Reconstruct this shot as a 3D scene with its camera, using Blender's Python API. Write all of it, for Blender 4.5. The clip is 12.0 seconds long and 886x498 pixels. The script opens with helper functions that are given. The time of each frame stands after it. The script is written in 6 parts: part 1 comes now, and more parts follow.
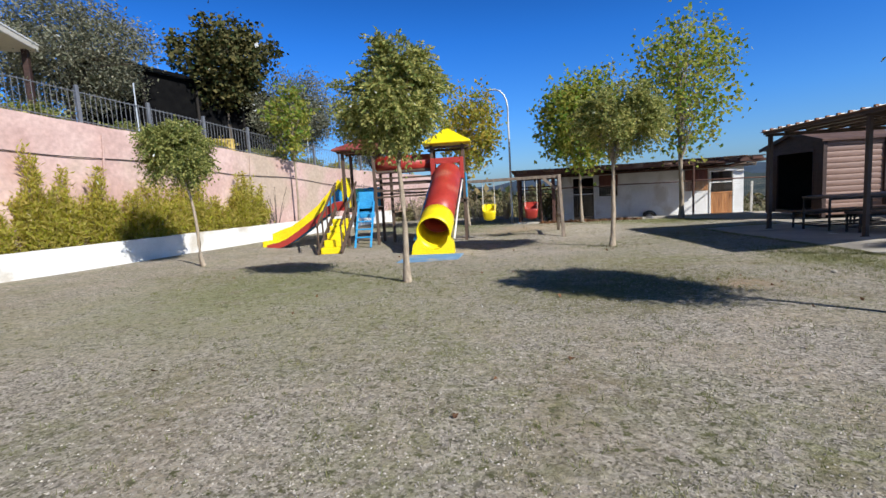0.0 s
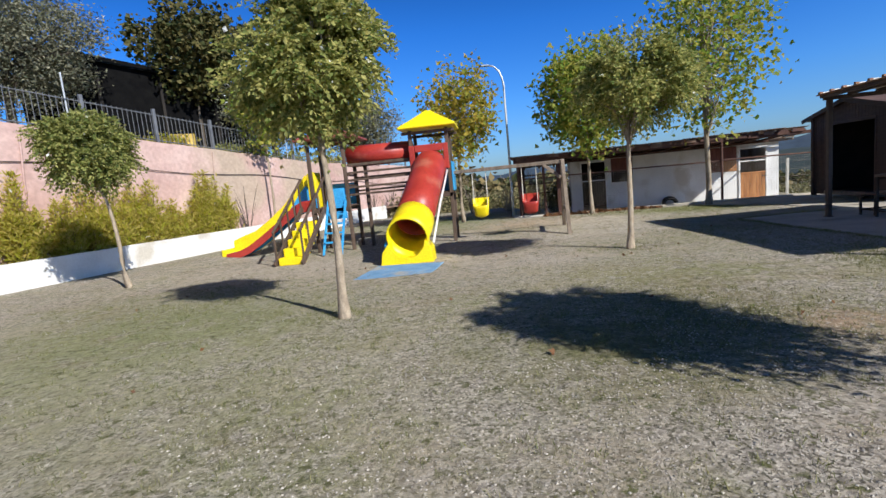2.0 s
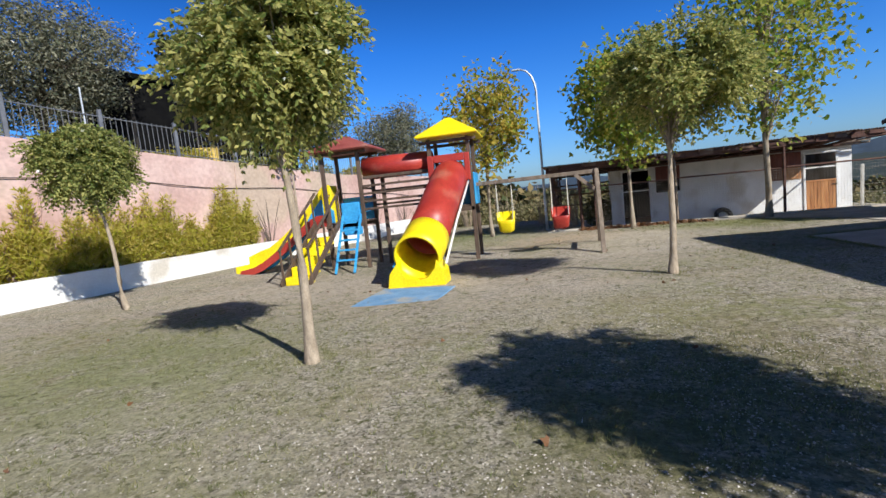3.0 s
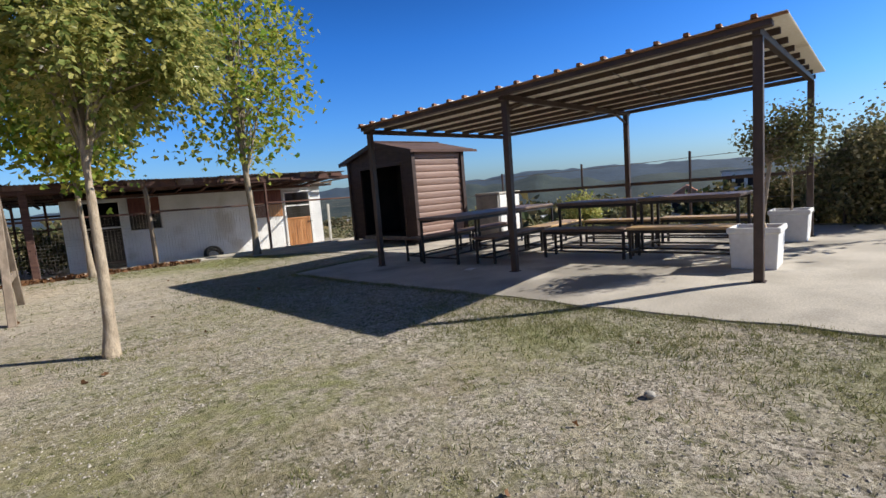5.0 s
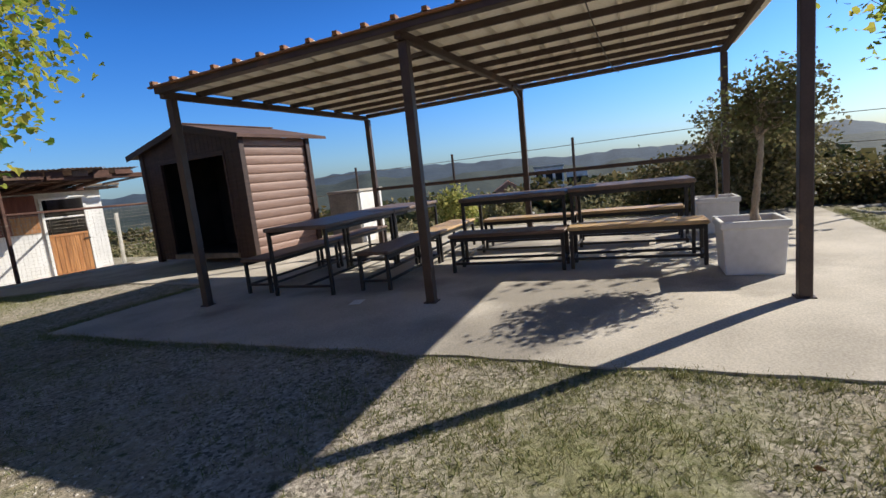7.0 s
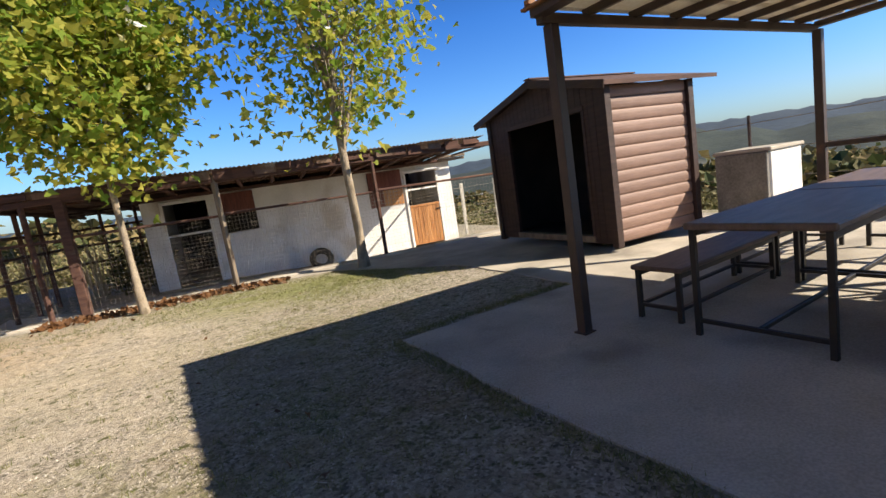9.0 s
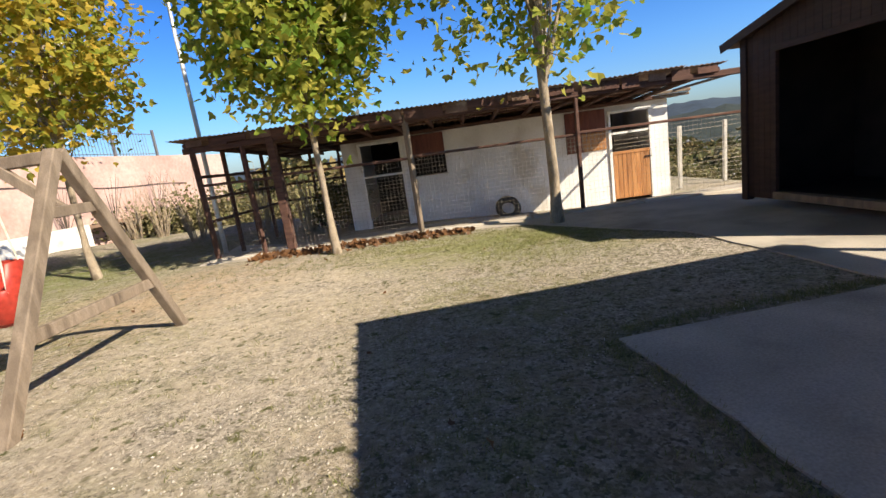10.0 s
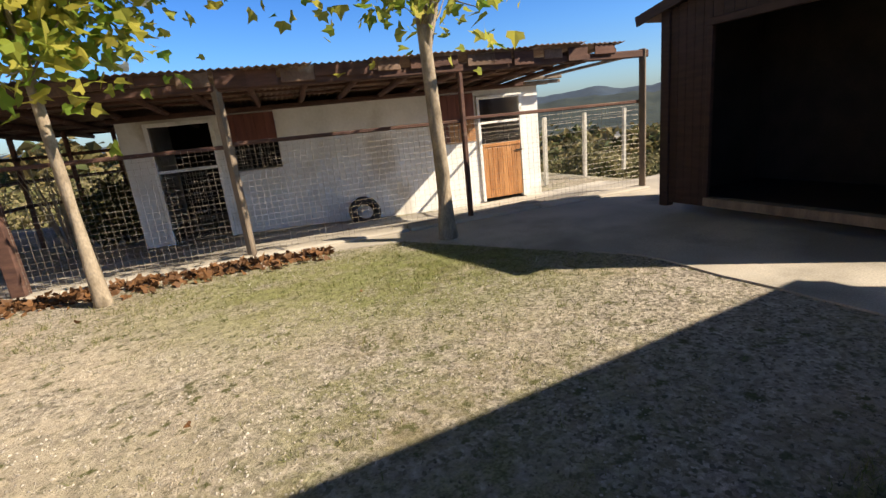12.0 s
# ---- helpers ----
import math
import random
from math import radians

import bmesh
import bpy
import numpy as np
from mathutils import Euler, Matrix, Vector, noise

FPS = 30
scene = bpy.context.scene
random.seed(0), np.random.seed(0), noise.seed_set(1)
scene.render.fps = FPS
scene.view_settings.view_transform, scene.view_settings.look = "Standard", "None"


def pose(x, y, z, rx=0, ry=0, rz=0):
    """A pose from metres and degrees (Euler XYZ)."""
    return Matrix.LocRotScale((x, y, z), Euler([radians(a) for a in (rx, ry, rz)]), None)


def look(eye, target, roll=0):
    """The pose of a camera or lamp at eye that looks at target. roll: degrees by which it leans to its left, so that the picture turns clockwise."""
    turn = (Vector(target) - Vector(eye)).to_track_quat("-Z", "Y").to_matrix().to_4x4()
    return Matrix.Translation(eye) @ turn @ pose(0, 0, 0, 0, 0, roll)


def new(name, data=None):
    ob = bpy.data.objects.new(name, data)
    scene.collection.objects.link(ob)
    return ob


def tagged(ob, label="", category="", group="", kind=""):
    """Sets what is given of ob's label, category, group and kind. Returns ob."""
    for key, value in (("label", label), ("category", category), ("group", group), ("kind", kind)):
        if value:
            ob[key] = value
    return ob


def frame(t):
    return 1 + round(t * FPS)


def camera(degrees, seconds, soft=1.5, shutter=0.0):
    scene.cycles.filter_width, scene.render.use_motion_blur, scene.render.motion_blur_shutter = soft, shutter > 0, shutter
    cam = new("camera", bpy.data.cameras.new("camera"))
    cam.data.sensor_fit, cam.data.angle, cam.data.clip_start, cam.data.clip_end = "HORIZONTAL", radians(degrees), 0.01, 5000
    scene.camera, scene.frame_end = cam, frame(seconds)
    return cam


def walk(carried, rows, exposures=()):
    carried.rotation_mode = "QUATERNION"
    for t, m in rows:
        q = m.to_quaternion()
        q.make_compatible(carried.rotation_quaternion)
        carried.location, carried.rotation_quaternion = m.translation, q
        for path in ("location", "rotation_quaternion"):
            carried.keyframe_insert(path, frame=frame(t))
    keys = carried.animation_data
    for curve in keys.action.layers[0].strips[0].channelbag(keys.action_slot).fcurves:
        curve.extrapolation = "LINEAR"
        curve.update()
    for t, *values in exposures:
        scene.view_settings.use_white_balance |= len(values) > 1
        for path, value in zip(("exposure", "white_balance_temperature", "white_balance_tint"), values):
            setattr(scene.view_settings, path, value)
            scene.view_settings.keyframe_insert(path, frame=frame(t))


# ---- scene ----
cam = camera(85.0, 12.0)
PATH = [
    (0, (0.882, -0.148, 1.513), (0.716, 1.832, 1.286), -3.4),
    (0.5, (0.974, 0.484, 1.514), (0.716, 2.448, 1.238), -3.8),
    (1, (1.117, 1.109, 1.549), (0.821, 3.065, 1.258), -4.9),
    (1.5, (1.298, 1.776, 1.533), (1.149, 3.75, 1.249), -4.8),
    (2, (1.497, 2.418, 1.538), (1.276, 4.388, 1.276), -5.6),
    (2.5, (1.692, 3.006, 1.556), (1.26, 4.944, 1.316), -5.9),
    (2.7, (1.791, 3.249, 1.568), (1.311, 5.178, 1.35), -6.0),
    (4.3, (2.776, 5.341, 1.402), (3.674, 7.117, 1.203), -5.4),
    (4.5, (2.892, 5.575, 1.388), (3.93, 7.271, 1.172), -4.9),
    (5, (3.271, 6.155, 1.349), (4.63, 7.605, 1.116), -4.6),
    (5.5, (3.644, 6.699, 1.33), (5.109, 8.039, 1.092), -5.1),
    (6, (4.018, 7.236, 1.324), (5.655, 8.355, 1.061), -4.9),
    (6.5, (4.414, 7.759, 1.315), (6.183, 8.649, 1.034), -5.5),
    (6.7, (4.56, 7.985, 1.31), (6.343, 8.842, 1.018), -5.7),
    (8.3, (5.706, 9.819, 1.427), (7.064, 11.26, 1.145), -9.3),
    (8.5, (5.811, 10.031, 1.463), (7.096, 11.539, 1.192), -9.2),
    (9, (5.926, 10.624, 1.487), (6.821, 12.389, 1.201), -8.7),
    (9.5, (6.032, 11.225, 1.477), (6.589, 13.12, 1.16), -7.9),
    (10, (6.104, 11.801, 1.468), (6.267, 13.756, 1.074), -8.1),
    (10.5, (6.163, 12.476, 1.466), (6.257, 14.425, 1.025), -6.9),
    (11, (6.209, 13.106, 1.468), (6.425, 15.033, 0.979), -6.3),
    (11.5, (6.184, 13.702, 1.465), (6.616, 15.585, 0.947), -6.0),
    (12, (6.206, 14.332, 1.485), (7.011, 16.088, 0.966), -6.2),
]
walk(cam, [(t, look(eye, target, roll)) for t, eye, target, roll in PATH],
     [(0, 0.42, 6000, 9), (2.7, 0.42, 6050, 9), (4.5, 0.56, 6300, 9), (6.5, 0.52, 6400, 9), (8.5, 0.88, 7150, 10), (9.5, 0.90, 7350, 11), (12, 0.88, 7600, 11)])

# ---- world, sun ----
SUN_EL, SUN_AZ = 34.6, -42.0   # degrees; azimuth counter-clockwise from +x, pointing to the sun
world = bpy.data.worlds.new("sky")
scene.world = world
world.use_nodes = True
wn = world.node_tree.nodes
sky = wn.new("ShaderNodeTexSky")
sky.sky_type, sky.sun_disc = "NISHITA", False
sky.sun_elevation, sky.sun_rotation = radians(SUN_EL), radians(90 - SUN_AZ)
sky.air_density, sky.dust_density, sky.ozone_density, sky.altitude = 1.0, 0.9, 4.0, 0
hue = wn.new("ShaderNodeHueSaturation")
hue.inputs["Saturation"].default_value = 1.22
world.node_tree.links.new(sky.outputs[0], hue.inputs["Color"])
# pale towards the horizon, deep blue overhead
place, up, rise = wn.new("ShaderNodeTexCoord"), wn.new("ShaderNodeSeparateXYZ"), wn.new("ShaderNodeMapRange")
rise.interpolation_type = "SMOOTHSTEP"
rise.inputs["From Min"].default_value, rise.inputs["From Max"].default_value = 0.0, 0.75
deep, tint = wn.new("ShaderNodeValToRGB"), wn.new("ShaderNodeMix")
for at, colour in ((0.0, (1.35, 1.75, 2.45, 1)), (0.10, (1.12, 1.80, 2.75, 1)), (0.32, (0.78, 1.55, 2.6, 1)), (1.0, (0.15, 0.29, 0.48, 1))):
    e = deep.color_ramp.elements[0] if at == 0 else deep.color_ramp.elements[-1] if at == 1 else deep.color_ramp.elements.new(at)
    e.position, e.color = at, colour
tint.data_type, tint.blend_type = "RGBA", "MULTIPLY"
tint.inputs[0].default_value = 1.0
world.node_tree.links.new(place.outputs["Generated"], up.inputs[0])
world.node_tree.links.new(up.outputs["Z"], rise.inputs["Value"])
world.node_tree.links.new(rise.outputs[0], deep.inputs[0])
world.node_tree.links.new(hue.outputs[0], tint.inputs[6])
world.node_tree.links.new(deep.outputs[0], tint.inputs[7])
world.node_tree.links.new(tint.outputs[2], wn["Background"].inputs[0])
wn["Background"].inputs[1].default_value = 0.044
sun = new("sun", bpy.data.lights.new("sun", "SUN"))
sun.data.energy, sun.data.angle, sun.data.color = 5.0, radians(0.5), (1.0, 0.93, 0.82)
sun_way = Vector((math.cos(radians(SUN_AZ)) * math.cos(radians(SUN_EL)), math.sin(radians(SUN_AZ)) * math.cos(radians(SUN_EL)), math.sin(radians(SUN_EL))))
sun.matrix_world = look(sun_way * 50, (0, 0, 0))


# ---- materials ----
def mat(name, c1, c2, scale=3.0, rough=0.7, metal=0.0, bump=0.2, fine=45.0, rnd=0.0, stain=None, stain_at=0.62, stretch=(1, 1, 1), spec=0.4, deep=0.01, through_light=0.0, grain=0.35):
    """Two colours mixed by noise, fine grain, bump, and a stain colour of its own shape."""
    m = bpy.data.materials.new(name)
    m.use_nodes = True
    t = m.node_tree
    n, l = t.nodes, t.links
    b = n["Principled BSDF"]
    tc, mp = n.new("ShaderNodeTexCoord"), n.new("ShaderNodeMapping")
    mp.inputs["Scale"].default_value = stretch
    l.new(tc.outputs["Object"], mp.inputs[0])

    def cloud(sc, detail):
        x = n.new("ShaderNodeTexNoise")
        x.inputs["Scale"].default_value, x.inputs["Detail"].default_value = sc, detail
        l.new(mp.outputs[0], x.inputs["Vector"])
        return x.outputs["Fac"]

    def ramp(v, a, z):
        x = n.new("ShaderNodeMapRange")
        x.inputs["From Min"].default_value, x.inputs["From Max"].default_value = a, z
        l.new(v, x.inputs["Value"])
        return x.outputs[0]

    def mix(f, a, z, how="MIX"):
        x = n.new("ShaderNodeMix")
        x.data_type, x.blend_type = "RGBA", how
        for sock, v in ((x.inputs[0], f), (x.inputs[6], a), (x.inputs[7], z)):
            if isinstance(v, (int, float)):
                sock.default_value = v
            elif isinstance(v, tuple):
                sock.default_value = (*v, 1)
            else:
                l.new(v, sock)
        return x.outputs[2]

    big, small = cloud(scale, 5), cloud(fine, 4)
    col = mix(ramp(big, 0.35, 0.65), c1, c2)
    if stain:
        col = mix(ramp(cloud(scale * 0.45, 8), stain_at, stain_at + 0.1), col, stain)
    col = mix(grain, col, mix(ramp(small, 0.3, 0.7), (0.25, 0.25, 0.25), (0.9, 0.9, 0.9)), "OVERLAY")
    if rnd:
        g, oi = n.new("ShaderNodeNewGeometry"), n.new("ShaderNodeObjectInfo")
        add = n.new("ShaderNodeMath")
        add.operation = "ADD"
        l.new(g.outputs["Random Per Island"], add.inputs[0])
        l.new(oi.outputs["Random"], add.inputs[1])
        fr = n.new("ShaderNodeMath")
        fr.operation = "FRACT"
        l.new(add.outputs[0], fr.inputs[0])
        hs = n.new("ShaderNodeHueSaturation")
        vr = n.new("ShaderNodeMapRange")
        vr.inputs["To Min"].default_value, vr.inputs["To Max"].default_value = 1 - rnd, 1 + rnd
        l.new(fr.outputs[0], vr.inputs["Value"])
        l.new(vr.outputs[0], hs.inputs["Value"])
        l.new(col, hs.inputs["Color"])
        col = hs.outputs[0]
    l.new(col, b.inputs["Base Color"])
    rr = n.new("ShaderNodeMapRange")
    rr.inputs["To Min"].default_value, rr.inputs["To Max"].default_value = max(0.03, rough - 0.12), min(1, rough + 0.12)
    l.new(small, rr.inputs["Value"])
    l.new(rr.outputs[0], b.inputs["Roughness"])
    b.inputs["Metallic"].default_value = metal
    b.inputs["Specular IOR Level"].default_value = spec
    if bump:
        bp = n.new("ShaderNodeBump")
        bp.inputs["Strength"].default_value, bp.inputs["Distance"].default_value = bump, deep
        l.new(small, bp.inputs["Height"])
        l.new(bp.outputs[0], b.inputs["Normal"])
    if through_light:
        tr, ms = n.new("ShaderNodeBsdfTranslucent"), n.new("ShaderNodeMixShader")
        l.new(col, tr.inputs["Color"])
        ms.inputs[0].default_value = through_light
        l.new(b.outputs[0], ms.inputs[1])
        l.new(tr.outputs[0], ms.inputs[2])
        l.new(ms.outputs[0], n["Material Output"].inputs["Surface"])
    return m


def leaf_mat(name, colours, through_light=0.35):
    """Leaves: each takes one of several colours by chance."""
    m = bpy.data.materials.new(name)
    m.use_nodes = True
    n, l = m.node_tree.nodes, m.node_tree.links
    b = n["Principled BSDF"]
    g, cr = n.new("ShaderNodeNewGeometry"), n.new("ShaderNodeValToRGB")
    cr.color_ramp.interpolation = "LINEAR"
    for i, c in enumerate(colours):
        at = i / max(1, len(colours) - 1)
        e = cr.color_ramp.elements[0] if i == 0 else cr.color_ramp.elements[1] if i == len(colours) - 1 else cr.color_ramp.elements.new(at)
        e.position, e.color = at, (*c, 1)
    l.new(g.outputs["Random Per Island"], cr.inputs[0])
    l.new(cr.outputs[0], b.inputs["Base Color"])
    b.inputs["Roughness"].default_value, b.inputs["Specular IOR Level"].default_value = 0.68, 0.22
    tr, ms = n.new("ShaderNodeBsdfTranslucent"), n.new("ShaderNodeMixShader")
    l.new(cr.outputs[0], tr.inputs["Color"])
    ms.inputs[0].default_value = through_light
    l.new(b.outputs[0], ms.inputs[1])
    l.new(tr.outputs[0], ms.inputs[2])
    l.new(ms.outputs[0], n["Material Output"].inputs["Surface"])
    return m


def ground_mat():
    """Dry lawn worn down to pale fine gravel, with green and brown patches."""
    m = bpy.data.materials.new("worn_lawn_gravel")
    m.use_nodes = True
    n, l = m.node_tree.nodes, m.node_tree.links
    b = n["Principled BSDF"]
    tc = n.new("ShaderNodeTexCoord")

    def cloud(sc, detail=5, rough=0.55):
        x = n.new("ShaderNodeTexNoise")
        x.inputs["Scale"].default_value, x.inputs["Detail"].default_value, x.inputs["Roughness"].default_value = sc, detail, rough
        l.new(tc.outputs["Object"], x.inputs["Vector"])
        return x.outputs["Fac"]

    def ramp(v, a, z):
        x = n.new("ShaderNodeMapRange")
        x.inputs["From Min"].default_value, x.inputs["From Max"].default_value = a, z
        l.new(v, x.inputs["Value"])
        return x.outputs[0]

    def mix(f, a, z, how="MIX"):
        x = n.new("ShaderNodeMix")
        x.data_type, x.blend_type = "RGBA", how
        for sock, v in ((x.inputs[0], f), (x.inputs[6], a), (x.inputs[7], z)):
            if isinstance(v, (int, float)):
                sock.default_value = v
            elif isinstance(v, tuple):
                sock.default_value = (*v, 1)
            else:
                l.new(v, sock)
        return x.outputs[2]

    def mul(a, z):
        x = n.new("ShaderNodeMath")
        x.operation = "MULTIPLY"
        l.new(a, x.inputs[0])
        l.new(z, x.inputs[1])
        return x.outputs[0]

    vo = n.new("ShaderNodeTexVoronoi")
    vo.inputs["Scale"].default_value = 48
    l.new(tc.outputs["Object"], vo.inputs["Vector"])
    sep = n.new("ShaderNodeSeparateColor")
    l.new(vo.outputs["Color"], sep.inputs[0])
    stones = mix(sep.outputs[0], (0.23, 0.202, 0.168), (0.51, 0.458, 0.392))
    stones = mix(ramp(sep.outputs[1], 0.82, 0.86), stones, (0.14, 0.125, 0.10))
    stones = mix(mul(ramp(cloud(1.1), 0.45, 0.65), ramp(cloud(30, 3), 0.35, 0.6)), stones, (0.40, 0.335, 0.262))
    grass = mix(ramp(cloud(60, 3), 0.38, 0.62), (0.12, 0.13, 0.05), (0.29, 0.28, 0.15))
    grass = mix(ramp(cloud(0.9, 4), 0.46, 0.66), grass, (0.185, 0.15, 0.085))
    # green patches: broad lawn, broken up by finer noise
    where = mul(ramp(cloud(0.33, 5, 0.6), 0.39, 0.62), ramp(cloud(5.5, 6, 0.72), 0.37, 0.6))
    col = mix(where, stones, grass)
    fine_edge = cloud(2.2, 6, 0.7)
    for px, py, pr, amount, tint in ((8.3, 18.7, 1.5, 0.75, (0.17, 0.20, 0.06)), (7.0, 8.6, 1.1, 0.6, (0.16, 0.18, 0.06)), (7.1, 6.3, 0.9, 0.5, (0.17, 0.18, 0.07)), (3.3, 7.5, 1.7, 0.6, (0.13, 0.115, 0.045)), (4.6, 6.9, 0.5, 0.8, (0.36, 0.25, 0.17)), (2.4, 6.6, 1.4, 0.7, (0.13, 0.13, 0.05)), (-3.0, 9.8, 2.6, 0.5, (0.19, 0.195, 0.09)), (-1.0, 23.0, 3.6, 0.8, (0.15, 0.19, 0.055)), (13.4, 4.8, 2.2, 0.6, (0.17, 0.19, 0.07)), (-1.5, 6.6, 2.8, 0.6, (0.26, 0.255, 0.145)), (-4.5, 7.0, 2.6, 0.55, (0.27, 0.27, 0.16)), (2.9, 9.4, 1.6, 0.55, (0.21, 0.195, 0.09)), (0.6, 13.2, 3.0, 0.8, (0.43, 0.37, 0.30)), (4.2, 15.6, 2.2, 0.65, (0.47, 0.41, 0.33)), (4.6, 17.9, 2.0, 0.7, (0.50, 0.43, 0.34)), (6.6, 19.2, 1.3, 0.7, (0.20, 0.22, 0.075)), (2.6, 18.8, 1.8, 0.7, (0.47, 0.345, 0.235)), (-3.6, 12.9, 3.0, 0.8, (0.40, 0.345, 0.28)), (-1.2, 11.6, 1.8, 0.7, (0.40, 0.345, 0.28)), (-2.6, 8.3, 1.9, 0.5, (0.20, 0.215, 0.10))):
        dist = n.new("ShaderNodeVectorMath")
        dist.operation = "DISTANCE"
        l.new(tc.outputs["Object"], dist.inputs[0])
        dist.inputs[1].default_value = (px, py, 0)
        far = n.new("ShaderNodeMapRange")
        far.inputs["From Min"].default_value, far.inputs["From Max"].default_value = pr * 1.25, pr * 0.3
        far.inputs["To Max"].default_value = amount
        l.new(dist.outputs["Value"], far.inputs["Value"])
        edge = mul(far.outputs[0], ramp(fine_edge, 0.33, 0.55))
        col = mix(edge, col, tint)
    clumps = mul(ramp(cloud(9, 4, 0.65), 0.56, 0.64), ramp(cloud(1.7), 0.36, 0.52))
    col = mix(clumps, col, (0.115, 0.115, 0.055))
    specks = ramp(cloud(24, 3, 0.7), 0.63, 0.69)
    col = mix(specks, col, (0.10, 0.09, 0.065))
    col = mix(0.4, col, mix(ramp(cloud(13, 4, 0.7), 0.35, 0.65), (0.22, 0.22, 0.22), (0.8, 0.79, 0.76)), "OVERLAY")
    l.new(col, b.inputs["Base Color"])
    b.inputs["Roughness"].default_value, b.inputs["Specular IOR Level"].default_value = 0.95, 0.1
    bp, bp2 = n.new("ShaderNodeBump"), n.new("ShaderNodeBump")
    bp.inputs["Strength"].default_value, bp.inputs["Distance"].default_value = 0.75, 0.02
    l.new(cloud(52, 6, 0.75), bp.inputs["Height"])
    bp2.inputs["Strength"].default_value, bp2.inputs["Distance"].default_value = 0.6, 0.05
    l.new(cloud(5, 5, 0.6), bp2.inputs["Height"])
    l.new(bp2.outputs[0], bp.inputs["Normal"])
    l.new(bp.outputs[0], b.inputs["Normal"])
    return m


